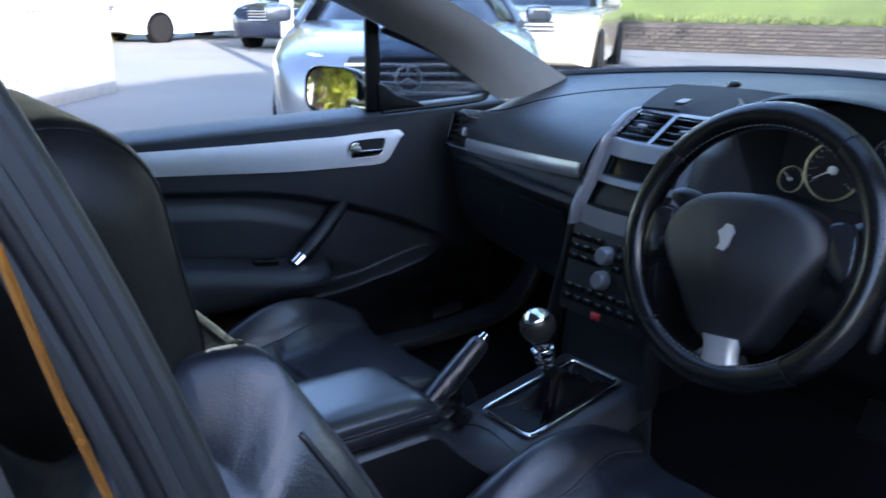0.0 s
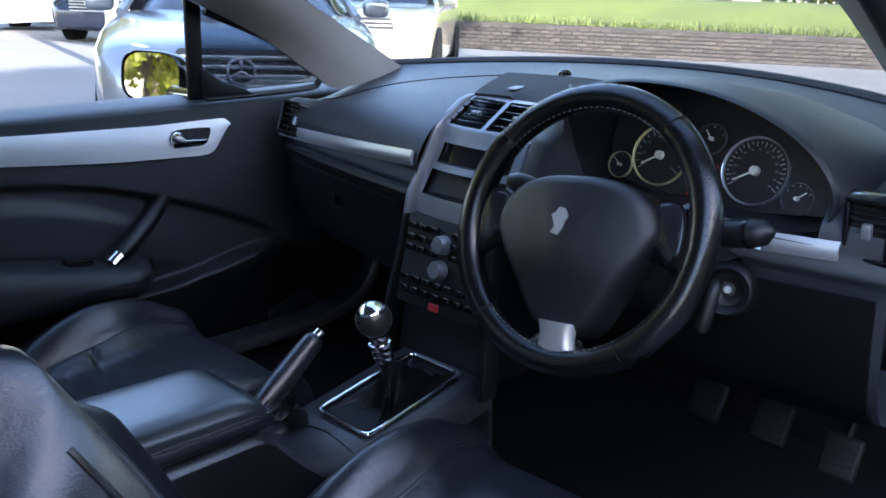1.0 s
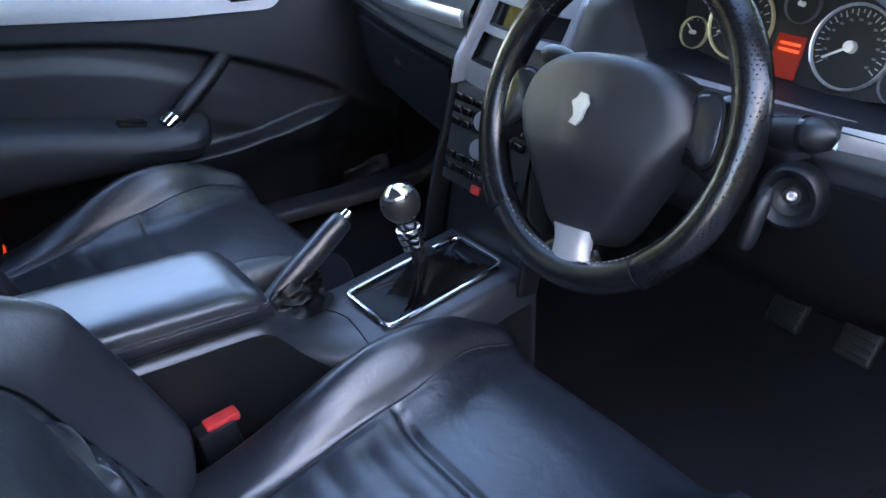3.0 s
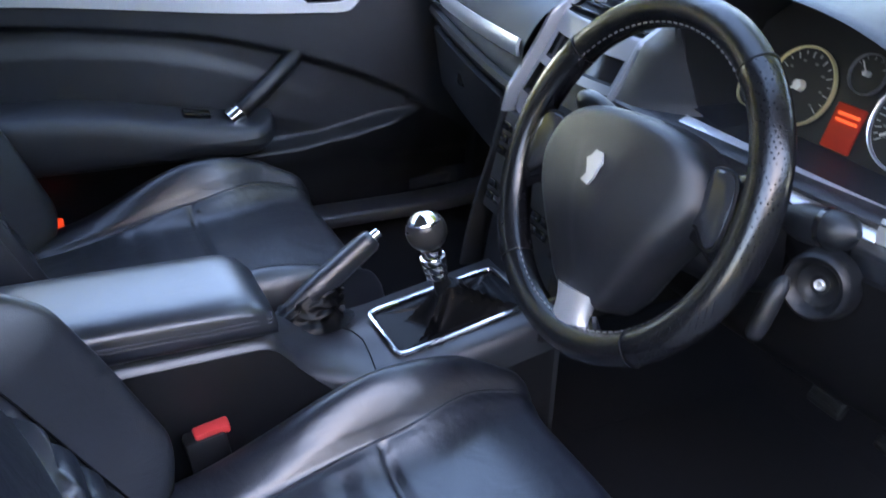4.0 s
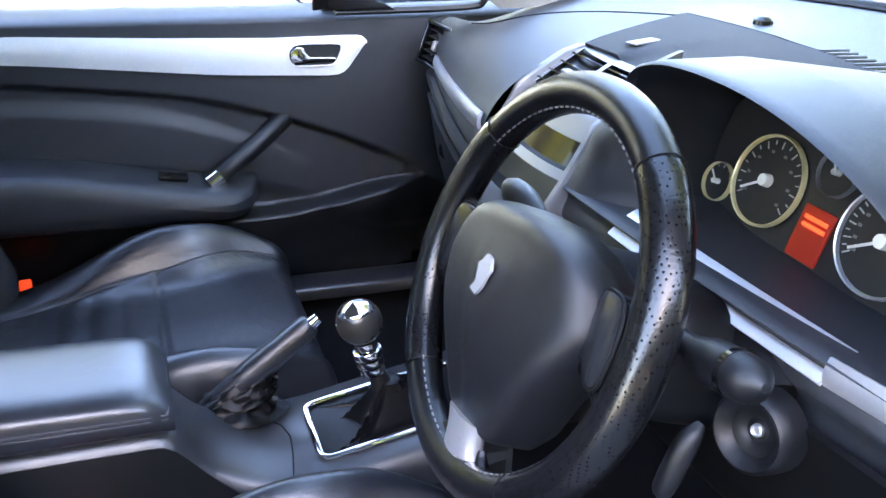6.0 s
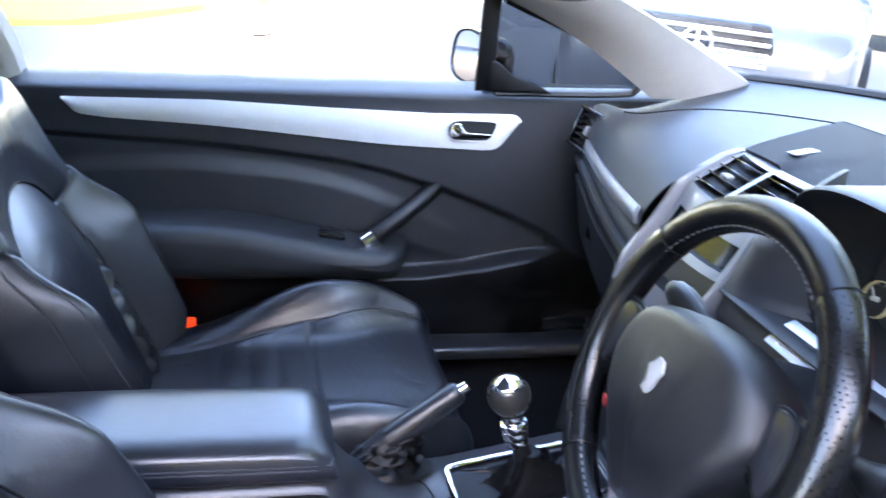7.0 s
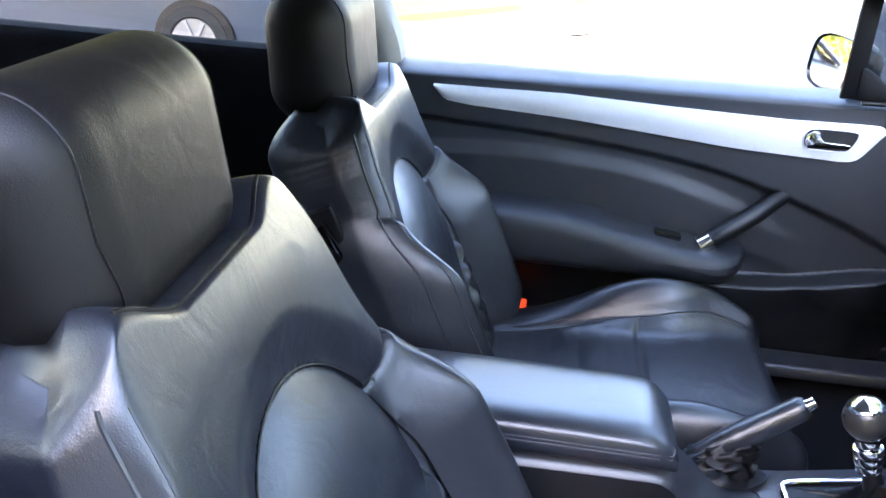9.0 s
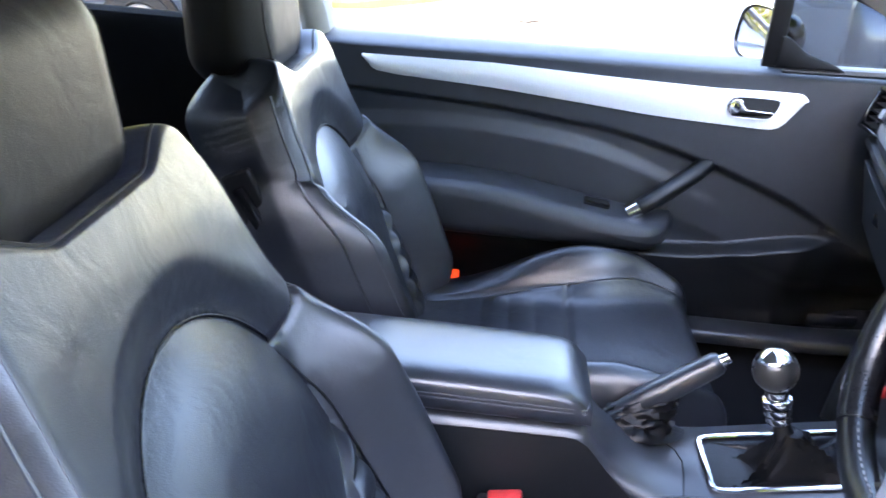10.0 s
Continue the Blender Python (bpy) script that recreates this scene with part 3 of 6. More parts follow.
def dash_profile(x, recess=False):
    yf = dash_front(x)
    yw = 0.955 - 0.30 * (x / 0.70) ** 2
    zt = 0.984 - 0.055 * (abs(x) / 0.66) ** 2
    zb = 1.012 - 0.035 * (x / 0.7) ** 2
    top = [(x, yw + 0.02, zb - 0.02), (x, yw, zb), (x, (yw + yf + 0.22) / 2, (zb + zt) / 2 + 0.004), (x, yf + 0.19, zt)]
    face = [(x, yf + 0.10, zt - 0.022), (x, yf + 0.035, 0.925 - 0.02 * abs(x)), (x, yf + 0.004, 0.882)]
    if recess:
        face = [(x, yf + 0.20, zt - 0.05), (x, yf + 0.19, 0.90), (x, yf + 0.12, 0.866)]
    low = [(x, yf, 0.86), (x, yf, 0.845), (x, yf - 0.006, 0.822), (x, yf + 0.004, 0.80), (x, yf + 0.018, 0.72), (x, yf + 0.045, 0.63), (x, yf + 0.12, 0.575), (x, yf + 0.35, 0.57)]
    return smooth_path(top + face + low, 60)


dash = thing("dashboard", (0, 0.5, 0.6), "dark blue-grey moulded dashboard with aluminium strips", "dashboard")
def dash_middle(x):
    """The skin behind the centre stack."""
    top = dash_profile(x)[:13]
    return smooth_path([tuple(p) for p in top[::4]] + [(x, 0.356, 0.976), (x, 0.36, 0.955), (x, 0.38, 0.9), (x, 0.39, 0.8), (x, 0.40, 0.6)], 60)


part("dash_body", join(loft([dash_profile(x) for x in lin(-0.69, -0.106, 32)], False), loft([dash_middle(x) for x in lin(-0.108, 0.108, 9)], False), loft([dash_profile(x, True) for x in lin(0.106, 0.605, 28)], False), loft([dash_profile(x) for x in lin(0.605, 0.70, 6)], False)), SOFT, dash, "soft-touch dark dashboard skin")


def dash_top(x, y, up=0.0):
    """The height of the dashboard's upper skin."""
    pr = dash_profile(x)[3:26]
    return float(np.interp(y, [p.y for p in pr][::-1], [p.z for p in pr][::-1])) + up


def pad_pt(u, v, up):
    x, y = u * (0.10 + 0.14 * v), 0.358 + 0.257 * v
    return (x, y, dash_top(x, y, up))


part("centre_pad", thick(sheet(lambda u, v: pad_pt(u, v, 0.006), lin(-1, 1, 15), lin(0, 1, 13)), 0.004), MATTPAD, dash, "darker grained centre panel")
for edge in ([pad_pt(-1, v, 0.005) for v in lin(0, 1, 16)], [pad_pt(u, 1, 0.005) for u in lin(-1, 1, 16)], [pad_pt(1, v, 0.005) for v in lin(0, 1, 16)]):
    part("panel_gap", tube(edge, 0.0018, 5), FRAMEBLACK, dash)
part("panel_gap", tube([(x, y, dash_top(x, y, 0.0006)) for x, y in ((-0.24 - 0.36 * t, 0.615 - 0.20 * t - 0.03 * t * t) for t in lin(0, 1, 24))], 0.0016, 5), FRAMEBLACK, dash, "joint in the dash skin")
part("pad_catch", box((-0.052, 0.42, dash_top(-0.052, 0.42, 0.0075)), (0.018, 0.06, 0.003), 0.001, 1, rot("Z", 24)), STACKGREY, dash)
part("sun_sensor", lathe([(0.016, -0.004), (0.015, 0.003), (0.009, 0.008), (0.0, 0.009)], 18, Matrix.Translation((-0.13, 0.68, dash_top(-0.13, 0.68, 0.003)))), PIANO, dash)
for k in range(26):
    x = 0.07 + k * 0.018
    part("demister_slat", box((x, 0.645 - 0.10 * x, dash_top(x, 0.645 - 0.10 * x, 0.003)), (0.009, 0.05, 0.007), 0.002, 1), PLASTIC, dash)


def dash_strip(x0, x1, zm, h, dz):
    return thick(sheet(lambda u, k: (x0 + (x1 - x0) * u, dash_front(x0 + (x1 - x0) * u) - 0.005 - 0.004 * math.sin(math.pi * k), zm + dz * u + (k - 0.5) * h), lin(0, 1, 30), lin(0, 1, 7)), 0.006)


# Greyer than the door's aluminium: the darker reflection here is in the colour.
part("trim_strip", dash_strip(-0.60, -0.118, 0.842, 0.030, 0.028), SATIN, dash, "brushed aluminium dash strip")
part("trim_strip", thick(sheet(lambda u, k: (0.225 + 0.31 * u, dash_front(0.225 + 0.31 * u) - 0.010 + 0.034 * k, 0.842 + 0.026 * k - 0.006 * u + 0.003 * math.sin(math.pi * k)), lin(0, 1, 24), lin(0, 1, 7)), 0.004), SATIN, dash)
part("trim_strip", dash_strip(0.535, 0.635, 0.848, 0.028, 0.004), SATIN, dash)
part("lower_ledge", tube([(x, dash_front(x) - 0.006, 0.805 + 0.0 * x) for x in lin(-0.66, -0.12, 24)], 0.012, 8), PLASTIC, dash)
glove = part("glovebox_door", thick(sheet(lambda u, k: (-0.60 + 0.46 * u, dash_front(-0.60 + 0.46 * u) + 0.002 + 0.028 * (1 - k) - 0.008, 0.66 + 0.125 * k), lin(0, 1, 20), lin(0, 1, 8)), 0.012), PLASTIC, dash, "dark glovebox lid")
part("glovebox_catch", box((-0.37, 0.262, 0.735), (0.06, 0.012, 0.022), 0.004), PIANO, glove)

# side air vents
def air_vent(m, w, h, slats, parent, mat=PIANO):
    v = part("air_vent", moved(join(box((0, 0, h / 2 + 0.004), (w + 0.016, 0.03, 0.008), 0.003), box((0, 0, -h / 2 - 0.004), (w + 0.016, 0.03, 0.008), 0.003),
                                    box((-w / 2 - 0.004, 0, 0), (0.008, 0.03, h), 0.003), box((w / 2 + 0.004, 0, 0), (0.008, 0.03, h), 0.003), box((0, 0.02, 0), (w, 0.004, h))), m), mat, parent, "air vent frame")
    for i in range(slats):
        z = -h / 2 + (i + 0.5) * h / slats
        part("slat", moved(box((0, 0.002, z), (w, 0.018, 0.0022), 0, 1, rot("X", 18)), m), BLACK, v)
    part("vent_knob", moved(box((0, -0.012, 0), (0.012, 0.012, h * 0.28), 0.002), m), STACKGREY, v)
    return v


air_vent(Matrix.Translation((-0.618, 0.330, 0.866)) @ rot("Z", 16) @ rot("X", -16) @ rot("Y", 6), 0.080, 0.070, 5, dash)
air_vent(Matrix.Translation((0.664, 0.286, 0.888)) @ rot("X", 12), 0.046, 0.075, 8, dash)

# centre stack
STACK = [(0.362, 0.9795), (0.340, 0.976), (0.268, 0.931), (0.256, 0.905), (0.236, 0.868), (0.200, 0.81), (0.192, 0.76), (0.182, 0.70), (0.168, 0.63), (0.156, 0.55), (0.15, 0.49)]


def stack_y(z):
    return lerp_t(z, [(b, a) for a, b in STACK[::-1]])


stack = thing("centre_stack", (0, 0.3, 0.5), "dark centre console stack with grey metallic frame, vents and buttons", "centre stack")
part("stack_body", prism([(y + 0.024, z) for y, z in STACK] + [(0.5, 0.49), (0.5, 0.95)], -0.104, 0.104, "x"), PLASTIC, stack)
for s in (-1, 1):
    rail = [[(s * (0.110 + 0.020 * step(0.8, 0.5, z)) + dx, stack_y(z) + dy, z) for dx, dy in ((-0.006, 0.03), (-0.006, -0.003), (-0.002, -0.006), (0.003, -0.005), (0.006, 0.0), (0.007, 0.03))] for z in lin(0.9785, 0.49, 60)]
    part("side_rail", loft(rail[:26]), STACKGREY, stack, "grey metallic stack edge")
    part("side_rail", loft(rail[25:]), PLASTIC, stack)
SLOTS = ((-0.093, -0.006, 0.933, 0.975), (0.006, 0.093, 0.933, 0.975), (-0.084, 0.084, 0.866, 0.899), (-0.089, 0.089, 0.812, 0.852))


DEPTH = (0.022, 0.022, 0.005, 0.05)


def fascia_pt(x, z):
    d = max(d_ * step(x0 - 0.001, x0 + 0.001, x) * step(x1 + 0.001, x1 - 0.001, x) * step(z0 - 0.001, z0 + 0.001, z) * step(z1 + 0.001, z1 - 0.001, z) for (x0, x1, z0, z1), d_ in zip(SLOTS, DEPTH))
    return (x, stack_y(z) + d + 0.004 * (x / 0.104) ** 4 + (0.012 * (x / 0.104) ** 2 if z > 0.9 else 0.012 * (x / 0.104) ** 2), z)


fx = sorted(set([round(q, 4) for q in lin(-0.104, 0.104, 40)] + [round(e + k, 4) for s_ in SLOTS for e in s_[:2] for k in (-0.0012, 0.0012)]))
fz = sorted(set([round(q, 4) for q in lin(0.775, 0.979, 40)] + [round(e + k, 4) for s_ in SLOTS for e in s_[2:] for k in (-0.0012, 0.0012)]))
fv, ff = sheet(fascia_pt, fx, fz)


def in_slot(q):
    x, z = sum(fv[i][0] for i in q) / 4, sum(fv[i][2] for i in q) / 4
    return any(x0 - 0.001 < x < x1 + 0.001 and z0 - 0.001 < z < z1 + 0.001 for x0, x1, z0, z1 in SLOTS)


part("fascia", (fv, [q for q in ff if not in_slot(q)]), STACKGREY, stack, "grey metallic fascia with vents and slots", 30)
screen = [q for q in ff if in_slot(q) and 0.866 < sum(fv[i][2] for i in q) / 4 < 0.899]
part("display_glass", (fv, screen), PIANO, stack, "dark glossy display", 30)
# Vent and slot interiors: shade of the recess put into the near-black.
part("storage_slot", (fv, [q for q in ff if in_slot(q) and q not in screen]), FRAMEBLACK, stack, "open slots, near-black for the shade inside", 30)
for x0, x1, z0, z1 in SLOTS[:2]:
    for k in range(4):
        z = z0 + (k + 0.5) * (z1 - z0) / 4
        y = stack_y(z) + 0.012 * (((x0 + x1) / 2) / 0.104) ** 2
        part("slat", box(((x0 + x1) / 2, y + 0.006, z), (x1 - x0, 0.012, 0.0028), 0.001, 1, rot("X", -20)), PIANO, stack)
    part("vent_knob", box(((x0 + x1) / 2, stack_y((z0 + z1) / 2) + 0.002, (z0 + z1) / 2), (0.018, 0.014, 0.008), 0.003), STACKGREY, stack)


def on_stack(x, z, out=0.0):
    dy = stack_y(z + 0.01) - stack_y(z - 0.01)
    tilt = math.degrees(math.atan2(dy, 0.02))
    return Matrix.Translation((x, stack_y(z) - out, z)) @ rot("X", -tilt)


panel = part("control_panel", moved(box((0, 0, 0), (0.206, 0.04, 0.165), 0.004), on_stack(0, 0.69, -0.018)), BLACK, stack, "black radio and climate panel")
for r, z in enumerate((0.755, 0.735, 0.715, 0.66, 0.64)):
    for c in range(7):
        if r < 3 and c == 3:
            continue
        part("button", moved(box(((c - 3) * 0.027, -0.008, 0), (0.022, 0.006, 0.013), 0.002), on_stack(0, z, 0.0)), PIANO, panel)
for z in (0.735, 0.69):
    part("dial_knob", moved(lathe([(0.0, 0.02), (0.014, 0.02), (0.017, 0.014), (0.018, 0.0)], 20, rot("X", 90)), on_stack(0, z, 0.006)), STACKGREY, panel, "ridged grey rotary knob")
part("hazard_button", moved(box((0.0, -0.009, 0), (0.022, 0.006, 0.014), 0.002), on_stack(0, 0.622, 0.0)), RED, panel, "red hazard button")

# instrument binnacle
LIP = [(0.205, 0.872), (0.190, 0.93), (0.192, 0.985), (0.225, 1.025), (0.29, 1.047), (0.38, 1.052), (0.46, 1.043), (0.53, 1.02), (0.585, 0.985), (0.617, 0.94), (0.618, 0.90), (0.595, 0.868), (0.50, 0.856), (0.40, 0.852), (0.29, 0.858)]
binn = thing("instrument_binnacle", (0.39, 0.37, 0.85), "hooded instrument binnacle with four lit dials and a red display", "instrument cluster")
lip = smooth_path([(x, 0, z) for x, z in LIP + LIP[:1]], 73)[:-1]


def binn_ring(y, k, dz=0.0, flat=1.0):
    return [(0.40 + (p.x - 0.40) * k, y + 0.10 * (0.97 - p.z) * 0 + 0.28 * max(0, 0.0), 0.87 + (p.z - 0.87) * flat * k + dz) for p in lip]


def lean(ring):
    return [(x, y + 0.35 * (0.95 - z), z) for x, y, z in ring]


part("hood", loft([lean(binn_ring(0.42, 0.93)), lean(binn_ring(0.36, 0.95)), lean(binn_ring(0.28, 0.965)), lean(binn_ring(0.262, 0.975)), lean(binn_ring(0.256, 0.99)), lean(binn_ring(0.26, 1.004)), lean(binn_ring(0.275, 1.012)), lean(binn_ring(0.36, 1.025, 0, 0.99)), binn_ring(0.50, 1.04, 0, 0.86), binn_ring(0.66, 1.03, 0, 0.66)], True, (False, True)), SOFT, binn, "deep dark hood over the dials")
def pod_pt(u, k):
    z = 0.852 + 0.165 * k
    a = Vector((0.114, stack_y(min(z, 0.985)) + 0.008, z))
    b = Vector((lerp_t(z, [(0.852, 0.222), (0.872, 0.205), (0.93, 0.192), (0.985, 0.193), (1.025, 0.226)]) + 0.006, 0.264 + 0.35 * (0.95 - z), z))
    p = a.lerp(b, u)
    p.y -= 0.026 * math.sin(math.pi * u) ** 0.8 * math.sin(math.pi * min(1, 0.25 + 0.70 * k))
    return p


part("pod_side", thick(sheet(pod_pt, lin(0, 1, 24), lin(0, 1, 26)), 0.005), SOFT, binn, "smooth flank of the instrument hood")
GP = Matrix.Translation((0.383, 0.372, 0.92)) @ rot("X", -16)
face = [(x - 0.40, z - 0.92) for x, z in LIP]
part("dial_panel", moved(prism([(0.017 + a * 0.94, b * 0.9) for a, b in face], 0.0, 0.01, "y"), GP), DIAL, binn, "dark dial panel")


def dial(cx, cz, r, ring, ticks, span, ang, big):
    at = GP @ Matrix.Translation((cx, -0.004, cz)) @ rot("X", 90)
    d = part("dial", lathe([(0.0, 0.0), (r * 0.93, 0.0), (r * 0.95, 0.001)], 40, at), DIAL, binn, "round dial with white figures")
    part("dial_ring", lathe([(r * 0.965, 0.0), (r * 0.97, 0.005), (r, 0.006), (r * 1.02, 0.003), (r * 1.02, -0.001)], 40, at), ring, d, "thin metallic dial ring")
    marks = []
    for i in range(ticks):
        a = radians(span[0] + (span[1] - span[0]) * i / (ticks - 1))
        L = 0.16 if i % 2 == 0 else 0.09
        marks.append(moved(box((0, r * (0.88 - L / 2), 0.0015), (r * 0.026, r * L, 0.001)), at @ rot("Z", math.degrees(a))))
    part("scale", join(*marks), MARK, d)
    part("needle", moved(box((0, r * 0.33, 0.006), (r * 0.05, r * 0.72, 0.002)), at @ rot("Z", ang)), NEEDLE, d, "white needle")
    part("needle_hub", lathe([(0.0, 0.011), (r * 0.13, 0.01), (r * 0.15, 0.0)], 20, at), NEEDLE, d)
    return d, at


tach, tm = dial(-0.081, 0.0, 0.049, GOLD, 17, (125, -125), 122, True)
spd, sm = dial(0.081, 0.0, 0.052, SATIN, 27, (125, -125), 122, True)
dial(0.0, 0.038, 0.024, STACKGREY, 5, (60, -60), 40, False)
dial(-0.150, -0.026, 0.022, GOLD, 5, (60, -60), 50, False)
dial(0.153, -0.030, 0.024, STACKGREY, 5, (60, -60), -50, False)
for face_, at_, r_, count in ((tach, tm, 0.031, 8), (spd, sm, 0.033, 13)):
    for i in range(count):
        a = radians(125 - 250 * i / (count - 1))
        part("figure_bar", moved(box((r_ * math.sin(-a), r_ * math.cos(a), 0.002), (0.0045, 0.003, 0.0006)), at_), DIMMARK, face_)
disp = part("display", moved(box((0.0, -0.004, -0.028), (0.042, 0.004, 0.055), 0.002), GP), LCD, binn, "red lit information display")
for k in range(2):
    part("segment_bar", moved(box((0.002, -0.0075, -0.012 - k * 0.008), (0.03, 0.002, 0.004)), GP), LCDTEXT, disp)

# steering column
col = thing("steering_column", (0.37, 0.2, 0.75), "black steering column shroud with ignition barrel and stalks", "steering column")
WC = Vector((0.361, 0.064, 0.862))
TILT = 20.7
W = Matrix.Translation(WC) @ rot("X", 90 - TILT)
WT = W @ rot("Z", 7)  # the wheel is turned a little


def ring_box(z, w, h, oy):
    return [W @ Vector((w * math.copysign(abs(math.cos(a)) ** 0.6, math.cos(a)), oy + h * math.copysign(abs(math.sin(a)) ** 0.6, math.sin(a)), z)) for a in lin(0, 2 * math.pi * 27 / 28, 28)]


part("shroud", loft([ring_box(-0.05, 0.05, 0.045, 0), ring_box(-0.07, 0.075, 0.06, -0.01), ring_box(-0.16, 0.085, 0.07, -0.015), ring_box(-0.26, 0.08, 0.07, -0.01)]), PLASTIC, col, "black two-piece column shroud")
IGN = Matrix.Translation((0.510, 0.222, 0.777)) @ rot("X", 90 - 8) @ rot("Y", 14)
barrel = part("ignition_barrel", lathe([(0.0, -0.008), (0.011, -0.008), (0.014, -0.005), (0.023, -0.003), (0.029, 0.008), (0.033, 0.010), (0.037, 0.006), (0.0385, -0.004), (0.040, -0.022)], 32, IGN), PLASTIC, col, "black rubber ignition surround")
part("key_slot", lathe([(0.0, -0.006), (0.003, -0.006), (0.0048, -0.004), (0.006, -0.005), (0.0065, -0.010)], 20, IGN), SATIN, barrel, "chrome key slot")
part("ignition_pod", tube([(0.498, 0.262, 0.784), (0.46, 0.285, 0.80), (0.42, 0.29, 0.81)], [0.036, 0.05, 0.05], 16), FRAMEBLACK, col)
st = part("wiper_stalk", tube(smooth_path([(0.44, 0.14, 0.872), (0.51, 0.138, 0.876), (0.555, 0.136, 0.884), (0.602, 0.134, 0.896)], 14), [0.010] * 5 + [0.012, 0.015, 0.018, 0.019, 0.019, 0.019, 0.0185, 0.016, 0.004], 14), PLASTIC, col, "black control stalk")
part("stalk_ring", tube([(0.568, 0.1355, 0.8872), (0.574, 0.135, 0.8888)], 0.0197, 14), PIANO, st)
st = part("light_stalk", tube(smooth_path([(0.30, 0.13, 0.875), (0.24, 0.125, 0.885), (0.19, 0.12, 0.895)], 12), [0.009] * 4 + [0.012, 0.014, 0.016, 0.017, 0.017, 0.016, 0.014, 0.008], 14), PLASTIC, col, "black control stalk")
part("audio_pod", tube(smooth_path([(0.528, 0.150, 0.812), (0.530, 0.138, 0.798), (0.530, 0.130, 0.775), (0.527, 0.126, 0.752), (0.524, 0.126, 0.745)], 14), [0.004, 0.007, 0.009, 0.010, 0.0105, 0.0105, 0.0105, 0.0105, 0.0105, 0.010, 0.0095, 0.0085, 0.007, 0.004], 14), PLASTIC, col, "glossy black control pod")
# Sheet over the dash skin; the footwell's shade is put into its near-black.
part("lower_cover", thick(sheet(lambda u, v: (0.14 + 0.55 * u, dash_front(0.14 + 0.55 * u) + lerp_t(0.795 - 0.21 * v, [(0.575, 0.12), (0.63, 0.045), (0.72, 0.018), (0.80, 0.004)]) - 0.012, 0.795 - 0.21 * v), lin(0, 1, 14), lin(0, 1, 12)), 0.008), FRAMEBLACK, dash, "lower dash panel, near-black for the footwell shade")

# steering wheel
wheel = thing("steering_wheel", tuple(WC), "black leather steering wheel with silver lower spoke and chrome emblem", "steering wheel")
RW, RT = 0.184, 0.0192
SEAMS = (57, 145, 234, 310)
part("rim", tube([W @ Vector((RW * math.cos(a), RW * math.sin(a), 0)) for a in lin(0, 2 * math.pi * 95 / 96, 96)], RT, 18, True), RIMLEATHER, wheel, "black stitched leather rim")
for a0, a1 in ((-50, 57), (145, 234)):
    part("grip", tube([W @ Vector((RW * math.cos(a), RW * math.sin(a), 0.0005)) for a in lin(radians(a0), radians(a1), 40)], [RT] + [RT + 0.0013] * 38 + [RT], 18), LEATHER_P, wheel, "perforated leather grip")
for a in SEAMS:
    part("rim_seam", tube([W @ (rot("Z", a) @ Vector((RW + (RT + 0.0010) * math.cos(q), 0, (RT + 0.0010) * math.sin(q)))) for q in lin(0, 2 * math.pi * 19 / 20, 20)], 0.0007, 5, True), BLACKLEATHER, wheel)
dashes = []
for k in range(120):
    a = 2 * math.pi * k / 120
    c = [W @ (rot("Z", math.degrees(a + da)) @ Vector((RW - (RT + 0.0006) * math.cos(radians(32)), 0, (RT + 0.0006) * math.sin(radians(32))))) for da in (-0.014, 0.014)]
    dashes.append(tube(c, 0.0009, 5))
part("rim_stitching", join(*dashes), THREAD, wheel, "pale worn stitching along the rim")
HUBH = [(0.0, 0.070), (0.045, 0.068), (0.085, 0.058), (0.113, 0.038), (0.126, 0.012), (0.126, -0.008), (0.112, -0.034), (0.092, -0.062), (0.068, -0.100), (0.050, -0.128), (0.034, -0.141), (0.014, -0.145)]
HUBP = [(-x, y) for x, y in HUBH[:0:-1]] + HUBH
hp = smooth_path([(x, y, 0) for x, y in HUBP + HUBP[:1]], 116)[:-1]


def hub_ring(k, z):
    """A ring of the cover: crowned across, with a flat ridged face below the emblem."""
    ring = []
    for p in hp:
        x, y = p.x * k, -0.02 + (p.y + 0.02) * k
        crown = 0.014 * (1 - (x / 0.126) ** 2) * step(-0.16, -0.02, y) + 0.0015 * step(0.036, 0.016, abs(x) - 0.25 * (y + 0.02)) * step(0.05, 0.0, y)
        ring.append(WT @ Vector((x, y, z + crown - 0.010 * step(-0.03, -0.13, y))))
    return ring


hub = part("airbag_cover", loft([hub_ring(0.9, -0.055), hub_ring(1.0, -0.035), hub_ring(1.0, -0.004), hub_ring(0.992, 0.004), hub_ring(0.975, 0.011), hub_ring(0.945, 0.017), hub_ring(0.90, 0.0205)] + [hub_ring(k, 0.0215 + 0.005 * (1 - k)) for k in lin(0.84, 0.06, 14)]), HUB, wheel, "grained black airbag cover")
EMB = [(-0.012, -0.018), (0.001, -0.021), (0.008, -0.012), (0.010, 0.000), (0.014, 0.008), (0.008, 0.019), (-0.002, 0.021), (-0.007, 0.013), (-0.014, 0.008), (-0.009, -0.001), (-0.006, -0.009)]
part("emblem", moved(prism(EMB, 0.0, 0.0035, "z"), WT @ Matrix.Translation((-0.002, 0.002, 0.0425)) @ Matrix.Diagonal((0.9, 0.9, 1, 1))), EMBLEM, hub, "raised chrome emblem")
